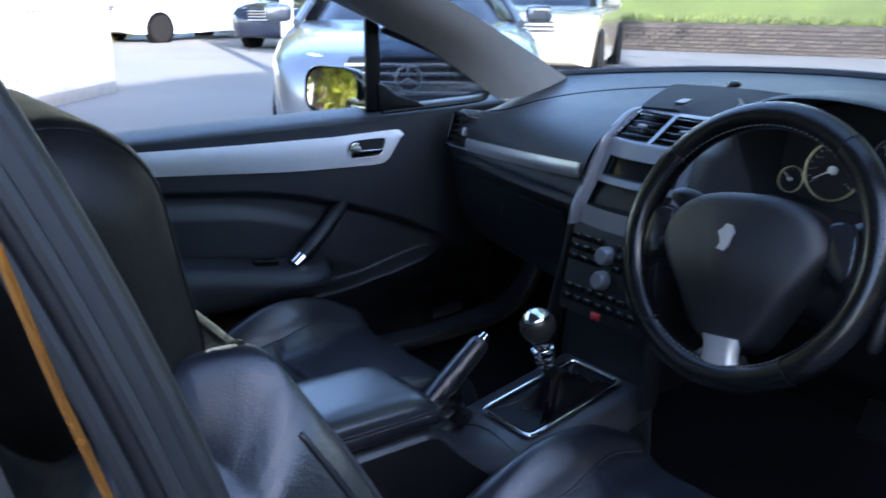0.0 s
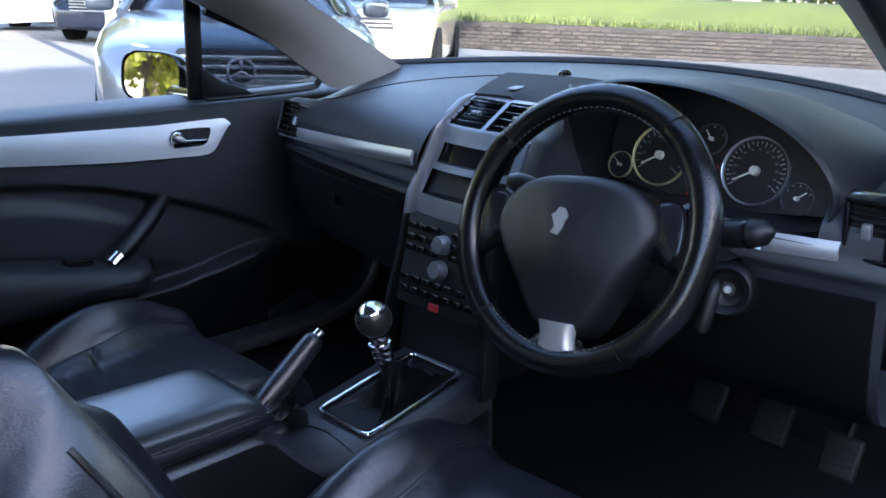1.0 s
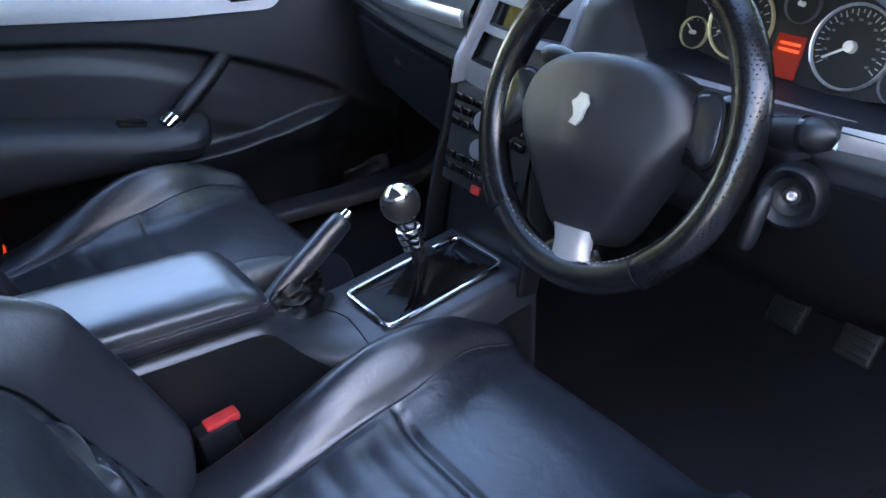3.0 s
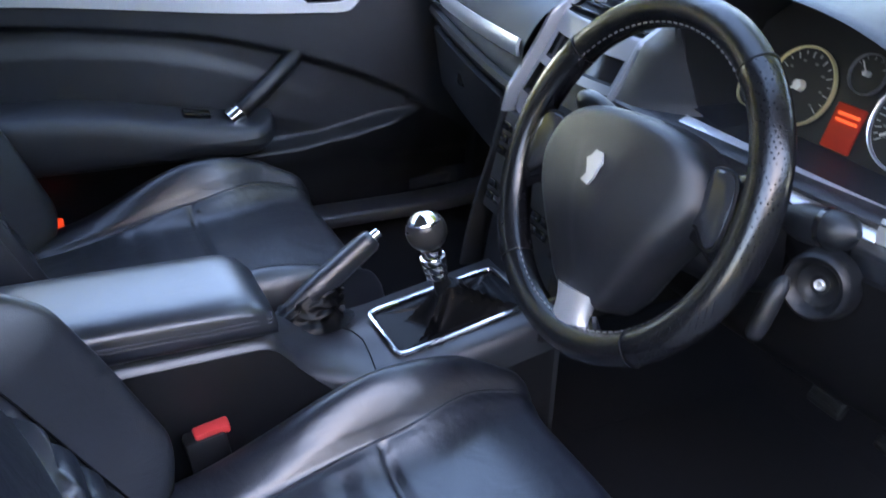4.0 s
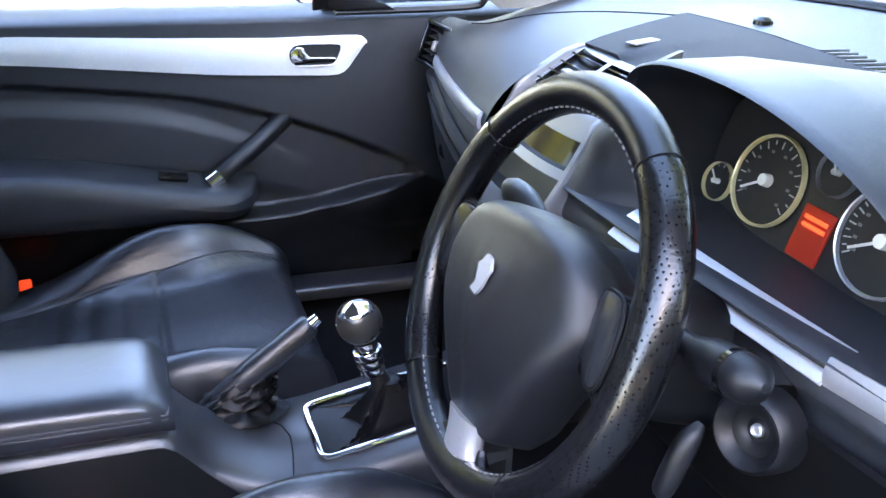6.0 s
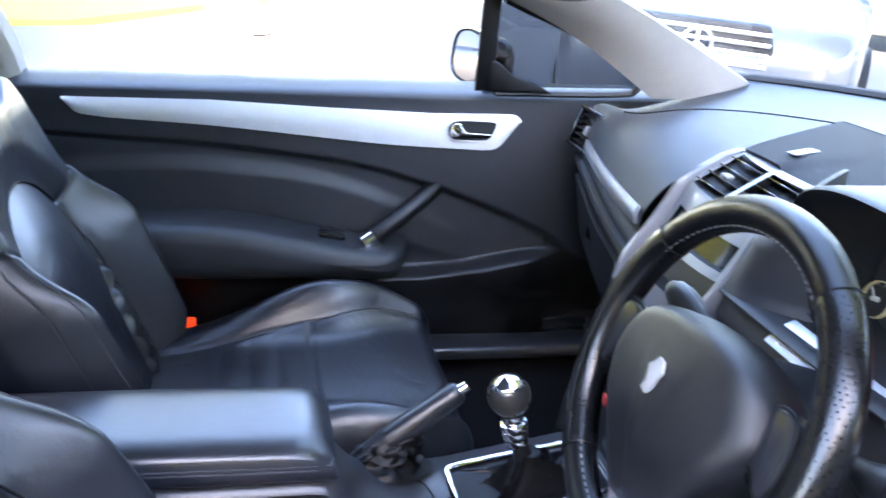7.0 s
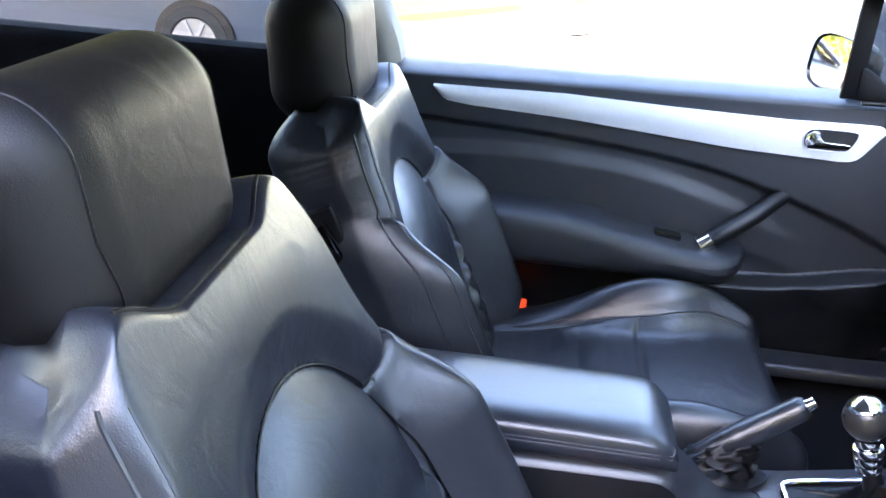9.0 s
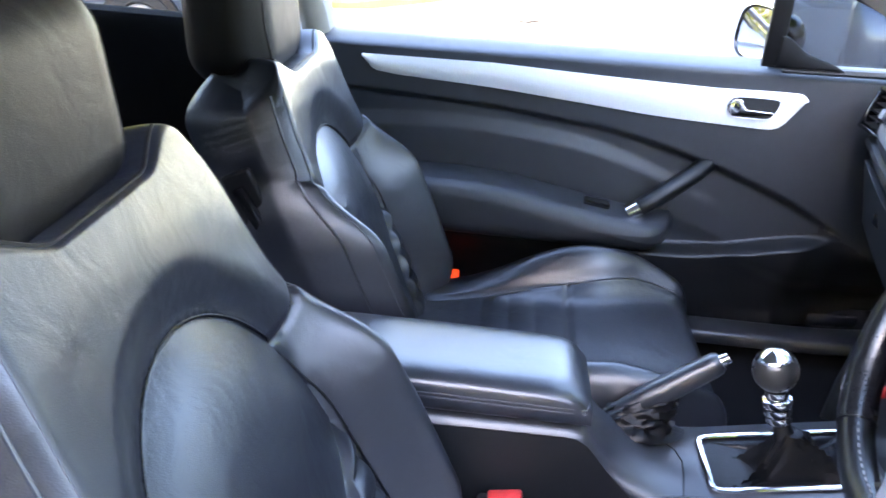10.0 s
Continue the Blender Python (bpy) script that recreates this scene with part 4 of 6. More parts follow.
for s in (-1, 1):
    rings = []
    for t in lin(0, 1, 18):
        x = 0.085 + 0.094 * t
        yt = 0.046 - 0.006 * math.sin(math.pi * t) + 0.020 * t ** 4
        yb_ = -0.030 - 0.004 * t - 0.046 * t ** 3
        z0 = -0.008 + 0.006 * t
        cy, hw = (yt + yb_) / 2, (yt - yb_) / 2
        rings.append([WT @ Vector((s * x, cy + hw * math.copysign(abs(math.cos(a)) ** 0.7, math.cos(a)), z0 + (0.010 + 0.004 * t) * math.sin(a))) for a in lin(0, 2 * math.pi * 23 / 24, 24)])
    part("spoke", loft(rings), LEATHER_P, wheel, "perforated black side spoke")
    inlay = [(0.121, 0.040), (0.130, 0.043), (0.147, 0.041), (0.156, 0.030), (0.160, 0.008), (0.159, -0.020), (0.152, -0.031), (0.141, -0.030), (0.128, -0.018), (0.118, -0.010)]
    ip = smooth_path([(x, y, 0) for x, y in inlay + inlay[:1]], 49)[:-1]
    zi = [(1.0, -0.006), (1.0, 0.008), (0.96, 0.0105), (0.86, 0.0118), (0.5, 0.0126), (0.1, 0.013)]
    part("spoke_inlay", loft([[WT @ Vector((s * (0.138 + (p.x - 0.138) * k), 0.006 + (p.y - 0.006) * k, z + 0.10 * (p.x - 0.138) * k)) for p in ip] for k, z in zi]), INLAY, wheel, "glossy dark grey spoke inlay")
    part("inlay_edge", tube([WT @ Vector((s * (0.138 + (p.x - 0.138) * 1.03), 0.006 + (p.y - 0.006) * 1.03, 0.0085 + 0.10 * (p.x - 0.138))) for p in ip], 0.0014, 6, True), FRAMEBLACK, wheel)
rings = []
for t in lin(0, 1, 12):
    y = -0.130 - 0.040 * t
    hw = 0.031 - 0.004 * math.sin(math.pi * t)
    rings.append([WT @ Vector((hw * math.copysign(abs(math.cos(a)) ** 0.8, math.cos(a)), y, 0.006 - 0.008 * t + 0.014 * math.sin(a))) for a in lin(0, 2 * math.pi * 23 / 24, 24)])
part("lower_spoke", loft(rings), SATIN, wheel, "satin silver lower spoke")
for s in (-1, 1):
    part("spoke_flange", tube(smooth_path([WT @ Vector((s * 0.030, -0.150, -0.002)), WT @ Vector((s * 0.036, -0.160, -0.002)), WT @ Vector((s * 0.054, -0.172, 0.0)), WT @ Vector((s * 0.075, -0.169, 0.0))], 12), lin(0.004, 0.012, 12), 8), RIMLEATHER, wheel)

# ---- centre console ----
con = thing("centre_console", (0, -0.2, 0.28), "dark plastic centre console between the seats with padded armrest", "centre console")
TOP = [(-0.8, 0.548), (-0.262, 0.553), (-0.244, 0.548), (-0.232, 0.534), (-0.212, 0.510), (-0.19, 0.492), (-0.16, 0.478), (-0.13, 0.470), (-0.10, 0.467), (-0.05, 0.472), (0.16, 0.512), (0.22, 0.525)]
rings = []
for y in lin(-0.80, 0.20, 120):
    z = soft_t(y, TOP, 0.008)
    w = 0.112 - 0.036 * step(-0.06, -0.24, y)
    rings.append([(-w - 0.01, y, 0.28), (-w, y, z - 0.035), (-w + 0.006, y, z - 0.012), (-w + 0.022, y, z), (w - 0.022, y, z), (w - 0.006, y, z - 0.012), (w, y, z - 0.035), (w + 0.01, y, 0.28)])
part("console_body", loft(rings), CONSOLE, con, "dark grained console body", 55)
for sx in (-1, 1):
    def side_pt(y, k):
        w = 0.112 - 0.036 * step(-0.06, -0.24, y)
        return (sx * (w + 0.002 + 0.011 * k), y, (soft_t(y, TOP, 0.008) - 0.012 - 0.05 * step(-0.22, -0.05, y)) * (1 - k) + 0.285 * k)
    part("side_panel", thick(sheet(side_pt, lin(-0.80, 0.19, 70), lin(0, 1, 10)), 0.0015), PLASTIC, con, "dark grained console side")
part("panel_gap", tube([(x_, y_, lerp_t(y_, TOP) + 0.0006) for x_, y_ in ((-0.06, -0.125), (-0.028, -0.095), (0.0, -0.088), (0.04, -0.092), (0.086, -0.10))], 0.0011, 5), FRAMEBLACK, con, "dark joint between console panels")


def lid():
    """The padded lid, rounded over at its front."""
    rings = []
    for t in lin(0, 1, 30):
        y = -0.80 + 0.56 * t
        f = math.sqrt(max(0.02, 1 - max(0, (t - 0.90) / 0.10) ** 2))
        zt = 0.553 + (0.062 + 0.004 * math.sin(math.pi * t)) * (0.45 + 0.55 * f)
        w = 0.089 * (0.9 + 0.1 * f)
        rings.append([(-0.004 + w * math.copysign(abs(math.cos(a)) ** 0.45, math.cos(a)), y, (0.555 + zt) / 2 + (zt - 0.555) / 2 * math.copysign(abs(math.sin(a)) ** 0.55, math.sin(a))) for a in lin(0, 2 * math.pi * 35 / 36, 36)])
    return loft(rings)


lidob = part("armrest_lid", lid(), LEATHER_LIT, con, "padded black leather armrest lid")
for dz in (0.0, 0.006):
    part("lid_seam", tube(smooth_path([(x_, y_, z_ + dz) for x_, y_, z_ in [(0.0855, -0.78, 0.585), (0.086, -0.5, 0.587), (0.0848, -0.30, 0.585), (0.080, -0.262, 0.583), (0.066, -0.246, 0.582), (-0.066, -0.246, 0.582), (-0.09, -0.27, 0.583)]], 50), 0.0016, 5), STITCH, lidob)
# gear lever
gear = thing("gear_lever", (0.012, 0.05, 0.48), "gear lever with black ball knob, chrome collar and gaiter", "gear lever")


def rr(w, l, r, n=40):
    out = []
    for i in range(n):
        a = 2 * math.pi * i / n
        c, s = math.cos(a), math.sin(a)
        out.append((w * math.copysign(abs(c) ** 0.16, c), l * math.copysign(abs(s) ** 0.16, s)))
    return out


def con_z(y):
    return lerp_t(y, TOP)


FRM = [(0.008 + a, 0.052 + b) for a, b in rr(0.064, 0.110, 0.02, 64)]
FZ = [Vector((x, y, con_z(y) + 0.006)) for x, y in FRM]
part("gaiter_frame", tube(FZ, 0.0046, 8, True, up=(0, 0, 1), flat=0.8), CHROME, gear, "chrome rectangular gaiter frame")
gr = []
for k in lin(0, 1, 30):
    ring = []
    for i, p in enumerate(FZ):
        q = p.lerp(Vector((0.024 + 0.016 * math.cos(2 * math.pi * i / 64), 0.043 + 0.016 * math.sin(2 * math.pi * i / 64), 0.565)), k ** 0.72)
        q.z = p.z + (0.556 - p.z) * k ** 3.4 - 0.010 * math.sin(math.pi * min(1, k * 1.5))
        w = math.sin(math.pi * k) ** 0.8
        an = 2 * math.pi * i / 64
        q.z += w * 0.017 * (1 - abs(math.sin(3.5 * an + 2.2 * math.sin(an) + 3.0 * k + 0.6)) * 1.6)
        q.z += w * 0.012 * noise.noise((q.x * 40, q.y * 26, 0.5))
        q.z -= 0.004 * (k < 0.05)
        ring.append(q)
    gr.append(ring)
part("gaiter", loft(gr), BLACKLEATHER, gear, "creased black leather gaiter", 60)
part("lever", tube([(0.026, 0.046, 0.51), (0.022, 0.036, 0.545), (0.019, 0.022, 0.58), (0.016, 0.012, 0.62)], [0.019, 0.015, 0.011, 0.009], 14), PLASTIC, gear)
KM = Matrix.Translation((0.014, 0.004, 0.645)) @ rot("X", 14) @ rot("Y", -5)
for h, r in ((-0.035, 0.0165), (-0.048, 0.0205), (-0.061, 0.0195), (-0.074, 0.0175)):
    part("collar_ring", lathe([(r * 0.7, h - 0.006), (r * 0.95, h - 0.005), (r, h), (r * 0.95, h + 0.005), (r * 0.7, h + 0.006)], 24, KM), CHROME, gear, "chrome collar ring")
knob = part("knob", lathe([(0.008, -0.034)] + [(0.031 * math.cos(a), 0.031 * math.sin(a)) for a in lin(-1.3, 1.25, 20)] + [(0.0, 0.031)], 32, KM), KNOBM, gear, "dark grey ball knob")
part("knob_cap", lathe([(0.0262, 0.0175), (0.025, 0.0205), (0.019, 0.0262), (0.010, 0.031), (0.0, 0.0325)], 28, KM), CHROME, knob, "chrome knob cap")
# handbrake
hb = thing("handbrake", (-0.082, -0.17, 0.46), "black handbrake lever with chrome button and crumpled gaiter", "handbrake")
part("lever", tube(smooth_path([(-0.080, -0.195, 0.475), (-0.081, -0.13, 0.525), (-0.082, -0.07, 0.572), (-0.082, -0.04, 0.596)], 18), [0.015, 0.016, 0.017, 0.018, 0.0195, 0.0205, 0.021, 0.021, 0.0208, 0.0205, 0.020, 0.0198, 0.0195, 0.0192, 0.019, 0.0188, 0.018, 0.0135], 14), LEATHER, hb)
part("button", tube([(-0.082, -0.042, 0.594), (-0.082, -0.030, 0.604)], [0.0105, 0.0085], 14), CHROME, hb, "chrome release button")
cr = []
for k in lin(0, 1, 18):
    c = Vector((-0.066, -0.160, 0.474)).lerp(Vector((-0.081, -0.116, 0.534)), k)
    r = 0.067 - 0.044 * k ** 0.5
    ring = []
    for i in range(40):
        a = 2 * math.pi * i / 40
        n_ = 1 + 0.22 * noise.noise((math.cos(a) * 2, math.sin(a) * 2, k * 7)) + 0.10 * math.sin(k * 26 + 2 * math.sin(a))
        ring.append(c + Vector((r * 0.62 * n_ * math.cos(a), r * 1.15 * n_ * math.sin(a), 0.012 * noise.noise((math.cos(a) * 3, math.sin(a) * 3, k * 5 + 4)))))
    cr.append(ring)
part("gaiter", loft(cr), BLACKLEATHER, hb, "crumpled black cloth gaiter", 70)


# ---- front seats ----
def seat(name, x0, y0, yb, rec, label, lever, H=0.65, bol_h=0.078, head_v=0.72, HW=0.262, zb=0.40, wk=1.0, inner=1.0, AH=0.20):
    s = thing(name, (x0, y0 - 0.3, 0.28), label, "car seat", "front seats")
    # cushion
    L = 0.53
    us = lin(-1, 1, 81)

    def top(u, v):
        a = abs(u)
        z = 0.437 + 0.038 * v - 0.018 * step(0.75, 1.05, v)
        z += (0.006 + 0.088 * (inner if u * lever > 0 else 1) * bulge(v, 0.59, 0.35)) * bulge(a, 0.78 + 0.10 * step(0.6, 1, v), 0.20 - 0.06 * step(0.6, 1, v)) - 0.016 * step(0.45, 0.0, v)
        z -= 0.09 * max(0, (a - 0.86) / 0.14) ** 2
        ed = 0.56 + 0.06 * v + 0.17 * step(0.55, 1.0, v)
        z -= 0.009 * bulge(a, ed, 0.022)
        if a < ed and 0.10 < v < 0.50:
            z += (0.0045 * abs(math.sin(math.pi * (v - 0.10) / 0.10)) - 0.002) * step(ed, ed - 0.10, a) * step(0.10, 0.14, v) * step(0.50, 0.46, v)
        if a < ed:
            z -= 0.006 * bulge(v, 0.52, 0.012)
            z += 0.004 * math.cos(u * 2.4)
        return z
    secs = [(0.0, y0 - L - 0.09, 0.030), (0.0, y0 - L - 0.045, 0.010)]
    for v in lin(0, 0.93, 100):
        secs.append((v, y0 - L * (1 - v), 0.0))
    for a in lin(10, 90, 9):
        r = 0.045
        secs.append((0.93 + 0.07 * math.sin(radians(a)), y0 - L * 0.07 + L * 0.07 * math.sin(radians(a)), 0.055 * (1 - math.cos(radians(a)))))
    for d in lin(0.08, 0.17, 4):
        secs.append((1.0, y0 - 0.006 * (d - 0.08) / 0.09, d))
    rings = []
    for v, y, drop in secs:
        hw = HW * (1 - 0.10 * step(0.75, 1.0, v))
        ring = [(x0 - hw * 0.97, y, 0.27), (x0 - hw, y, max(0.28, 0.36 - drop * 0.5))]
        ring += [(x0 + hw * u, y, max(0.285, top(u, v) - drop)) for u in us]
        ring += [(x0 + hw, y, max(0.28, 0.36 - drop * 0.5)), (x0 + hw * 0.97, y, 0.27)]
        rings.append(ring)
    v_, f_ = loft(rings, False)
    n = len(rings[0])
    groups = {"cushion_centre": [], "cushion_bolster": [], "cushion_bolster_outer": []}
    for q in f_:
        j = q[0] % n
        i = q[0] // n
        u = us[min(80, max(0, j - 2))]
        vv = min(1, secs[i][0])
        ed = 0.56 + 0.06 * vv + 0.17 * step(0.55, 1.0, vv)
        groups["cushion_centre" if abs(u) < ed else "cushion_bolster" if u < 0 else "cushion_bolster_outer"].append(q)
    split_parts(v_, f_, [("cushion_centre", groups["cushion_centre"]), ("cushion_bolster", groups["cushion_bolster"]), ("cushion_bolster", groups["cushion_bolster_outer"])], s, (0, 0, 1), LEATHER)
    for sd in (-1, 1):
        line = []
        for v in lin(0.03, 0.93, 60):
            hw = HW * (1 - 0.10 * step(0.75, 1.0, v))
            ed = 0.56 + 0.06 * v + 0.17 * step(0.55, 1.0, v)
            line.append((x0 + sd * hw * ed, y0 - L * (1 - v), top(sd * ed, v) + 0.0016))
        part("seam", tube(line, 0.0020, 6), LEATHER, s)
    part("seat_base", box((x0, y0 - 0.28, 0.285), (0.46, 0.48, 0.05), 0.015), PLASTIC, s)
    # backrest: a recessed arched pad, a shoulder panel over it and two deep bolsters that meet along crisp seams
    U = Vector((0, -math.sin(radians(rec)), math.cos(radians(rec))))
    F = Vector((0, math.cos(radians(rec)), math.sin(radians(rec))))
    O = Vector((x0, yb, zb))
    wt = [(0, 0.238), (0.10, 0.252), (0.22, 0.266), (0.30, 0.266), (0.36, 0.258), (0.42, 0.246), (0.462, 0.226), (0.50, 0.222), (0.54, 0.217), (H - 0.09, 0.212), (H - 0.045, 0.204), (H - 0.015, 0.186), (H, 0.166)]
    wt = [(a, b * wk) for a, b in wt]
    AW, AV = 0.156 * wk + 0.19 * (wk - 1), 0.29

    def hwid(v):
        return soft_t(v, wt, 0.018) if v < H - 0.035 else lerp_t(v, wt) if v > H - 0.012 else soft_t(v, wt, 0.012)

    def arch_gap(a, v):
        """How far a point lies outside the arched pad."""
        return a - AW if v < AV else (math.sqrt((a / AW) ** 2 + ((v - AV) / AH) ** 2) - 1) * AW

    def seam_v(a, w):
        """The height of the seam between shoulder panel and bolster."""
        q = min(1, max(0, (a - AW) / (w - AW)))
        return 0.398 + 0.066 * q ** 1.4

    def collar(u):
        """The rim below the headrest: level, with a raised tip at each side."""
        return -0.030 + 0.034 * step(0.40, 0.82, abs(u)) - 0.040 * max(0, (abs(u) - 0.78) / 0.22) ** 2

    def pad_w(v):
        return lerp_t(v, [(0.0, 0.070), (0.12, 0.078), (0.20, 0.098), (0.27, AW)])

    def front(x, v):
        a = abs(x)
        w = hwid(v)
        u = a / w
        e = arch_gap(a, v)
        q = min(1, max(0, (a - AW) / (w - AW)))
        s_ = seam_v(a, w) - v
        roll = max(0, (u - 0.84) / 0.16)
        if e < 0:
            d = 0.042 + 0.024 * (0.35 + 0.65 * step(0.20, 0.36, v)) * (1 - (1 - min(1, -e / 0.11)) ** 2.2) + 0.008 * bulge(v, 0.16, 0.14)
            g = a - pad_w(v)
            if v < 0.27 and g > 0:
                d += 0.009 * (abs(math.sin(math.pi * (v - 0.03) / 0.046)) ** 0.7 + 0.45) * step(0, 0.012, g) * step(0, 0.014, -e) * step(0.02, 0.05, v)
            if v < 0.27:
                d -= 0.003 * bulge(g, 0, 0.006)
            return d
        if s_ < 0:
            d = 0.066 - 0.020 * step(0.055, 0.0, e) + 0.006 * step(0.50, 0.60, v) - 0.006 * bulge(s_, 0, 0.006)
            d += 0.004 * bulge(u, 0.80, 0.20) * step(0.62, 0.52, v)
            return d * (1 - 0.85 * min(1, roll) ** 2.4) * (1 - 0.6 * max(0, (v - H + 0.022) / 0.022) ** 2)
        grow = 0.46 + 0.54 * step(0, 0.13, s_)
        crest = 0.022 + (bol_h + 0.012) * math.sin(min(1, q / 0.72) * math.pi / 2) ** 1.15
        d = 0.036 + crest * grow * step(-0.08, 0.10, v) - 0.006 * bulge(s_, 0, 0.006) - 0.006 * bulge(e, 0, 0.006)
        return d * (1 - 0.92 * min(1, max(0, (u - 0.80) / 0.20)) ** 2.2)
    vs = lin(0, H - 0.08, 150) + lin(H - 0.075, H, 24)
    fu = [0.5 * math.sin(t) + 0.5 * t / (math.pi / 2) for t in lin(-math.pi / 2, math.pi / 2, 137)]
    rings, reg = [], []
    for v in vs:
        w = hwid(v)
        k = 1 - 0.6 * max(0, (v - H + 0.06) / 0.06) ** 2
        rise = step(H - 0.085, H, v)

        def lift(u):
            return U * (v + rise * collar(u))
        ring = [O + lift(u) + Vector((w * u, 0, 0)) + F * front(w * u, v) for u in fu]
        for t in lin(1, -1, 25):
            bx = math.copysign(min(1, abs(t) ** 0.33), t)
            ring.append(O + U * (v + rise * 0.004 * (1 - abs(t) ** 3) + rise * collar(bx) * abs(t) ** 3) + Vector((w * bx * 0.99, 0, 0)) - F * (-0.004 + 0.112 * k * (1 - abs(t) ** 5)))
        rings.append(ring)
    v_, f_ = loft(rings)
    n = len(rings[0])
    groups = {"back_insert": [], "back_upper": [], "back_bolster": [], "back_bolster_b": [], "back_shell": []}
    for q in f_:
        if len(q) > 4:
            groups["back_shell"].append(q)
            continue
        j, i = q[0] % n, q[0] // n
        if j >= 136:
            groups["back_shell"].append(q)
            continue
        v = vs[i]
        x = hwid(v) * (fu[j] + fu[j + 1]) / 2
        a = abs(x)
        if arch_gap(a, v) < 0:
            g = "back_insert"
        elif v < seam_v(a, hwid(v)):
            g = "back_bolster" if x < 0 else "back_bolster_b"
        else:
            g = "back_upper"
        groups[g].append(q)
    split_parts(v_, f_, [(nm.replace("bolster_b", "bolster"), fs) for nm, fs in groups.items()], s, None, LEATHER, {"back_shell": "dark leather seat back shell"})
    for sd in (-1, 1):
        path = [O + U * (v + step(H - 0.085, H, v) * collar(0.94)) + Vector((sd * hwid(v) * 0.94, 0, 0)) + F * (front(hwid(v) * 0.94, v) + 0.0006) for v in lin(0.02, H - 0.045, 80)]
        part("piping", tube(path, 0.0022, 6), LEATHER, s)
        path = [O + U * (v + step(H - 0.085, H, v) * collar(0.885)) + Vector((sd * hwid(v) * 0.885, 0, 0)) + F * (front(hwid(v) * 0.885, v) + 0.0002) for v in lin(0.02, H - 0.06, 70)]
        part("seam", tube(path, 0.0012, 4), STITCH, s)
        path = []
        for q in lin(0.0, 0.93, 24):
            a = AW + (0.226 * wk - AW) * q
            v = seam_v(a, 0.232 * wk)
            path.append(O + U * v + Vector((sd * a, 0, 0)) + F * (front(a, v) + 0.0006))
        part("seam", tube(path, 0.0010, 5), FRAMEBLACK, s)
    arch = [(AW * math.cos(a), AV + AH * math.sin(a)) for a in lin(0, math.pi, 50)]
    arch = [(AW, v) for v in lin(0.02, AV - 0.01, 14)] + arch + [(-AW, v) for v in lin(AV - 0.01, 0.02, 14)]
    part("seam", tube([O + U * v + Vector((x, 0, 0)) + F * (front(x * 1.02, v + 0.003) - 0.0004) for x, v in arch], 0.0018, 6), BLACKLEATHER, s)
    # headrest
    HC = O + U * head_v + F * 0.006
    M = Matrix.Translation(HC) @ rot("X", rec - 20)
    bm = bmesh.new()
    bmesh.ops.create_cube(bm, size=1)
    for vv in bm.verts:
        k = 0.90 if vv.co.z < 0 else 1.0
        vv.co = Vector((vv.co.x * (0.300 + 0.35 * (wk - 1)) * k, vv.co.y * 0.150 * (0.90 if vv.co.z > 0 else 1.0), vv.co.z * 0.225))
    bmesh.ops.bevel(bm, geom=list(bm.edges), offset=0.066, segments=12, affect="EDGES", profile=0.5)
    HV = from_bm(bm)
    hr = part("headrest", moved(HV, M), LEATHER_DIM, s, "bulky black leather headrest", 80)
    tree_ = BVHTree.FromPolygons([M @ Vector(q) for q in HV[0]], HV[1])
    for sd in (-1, 1):
        line = []
        for q in lin(-75, 120, 54):
            c = Vector((sd * (0.108 + 0.17 * (wk - 1) - 0.012 * step(0, -60, q)), 0, 0))
            w = Vector((0, math.cos(radians(q)), math.sin(radians(q))))
            hit = tree_.ray_cast(M @ (c + w * 0.4), (M.to_3x3() @ -w).normalized())[0]
            if hit:
                line.append(hit)
        part("headrest_seam", tube(line, 0.0014, 6), BLACKLEATHER, hr)
    for sd in (-1, 1):
        part("headrest_post", tube([O + U * (H - 0.06) + Vector((sd * 0.06, 0, 0)) - F * 0.01, O + U * (head_v - 0.07) + Vector((sd * 0.06, 0, 0)) - F * 0.005], 0.007, 10), CHROME, s)
    # piping round the collar below the headrest
    col_ = []
    for u in lin(-0.78, 0.78, 40):
        v = H - 0.012
        w = hwid(v)
        rise = step(H - 0.085, H, v)
        col_.append(O + U * (v + rise * collar(u)) + Vector((w * u, 0, 0)) + F * (front(w * u, v) + 0.001))
    part("collar_piping", tube(col_, 0.0024, 6), LEATHER_DIM, s)
    # side lever recess high on the inner flank
    lm = O + U * 0.44 + Vector((lever * 0.226, 0, 0)) - F * 0.035
    lv = part("tilt_recess", box(tuple(lm), (0.014, 0.05, 0.11), 0.006, 3, rot("X", rec)), FRAMEBLACK, s, "black tilt lever recess")
    part("tilt_lever", box(tuple(lm + Vector((lever * 0.008, 0.003, -0.005))), (0.012, 0.022, 0.075), 0.004, 2, rot("X", rec + 8)), PIANO, lv)
    return s


seat("driver_seat", 0.408, 0.095, -0.475, 30, "black leather driver seat with fluted centre panels", -1, 0.674, 0.078, 0.738, 0.272, 0.372, 1.1, 1.0, 0.211)
seat("passenger_seat", -0.378, 0.02, -0.555, 25, "black leather passenger seat with fluted centre panels", 1, 0.630, 0.072, 0.700, 0.262, 0.358, 1.0, 0.62, 0.185)
bk = thing("seat_belt_buckle", (0.115, -0.35, 0.3), "black seat belt buckle with red release button", "belt buckle")
part("housing", box((0.115, -0.35, 0.42), (0.03, 0.055, 0.075), 0.006, 2, rot("X", 10)), PLASTIC, bk)
part("release_button", box((0.115, -0.345, 0.459), (0.022, 0.048, 0.014), 0.004, 2, rot("X", 10)), RED, bk, "red release button")
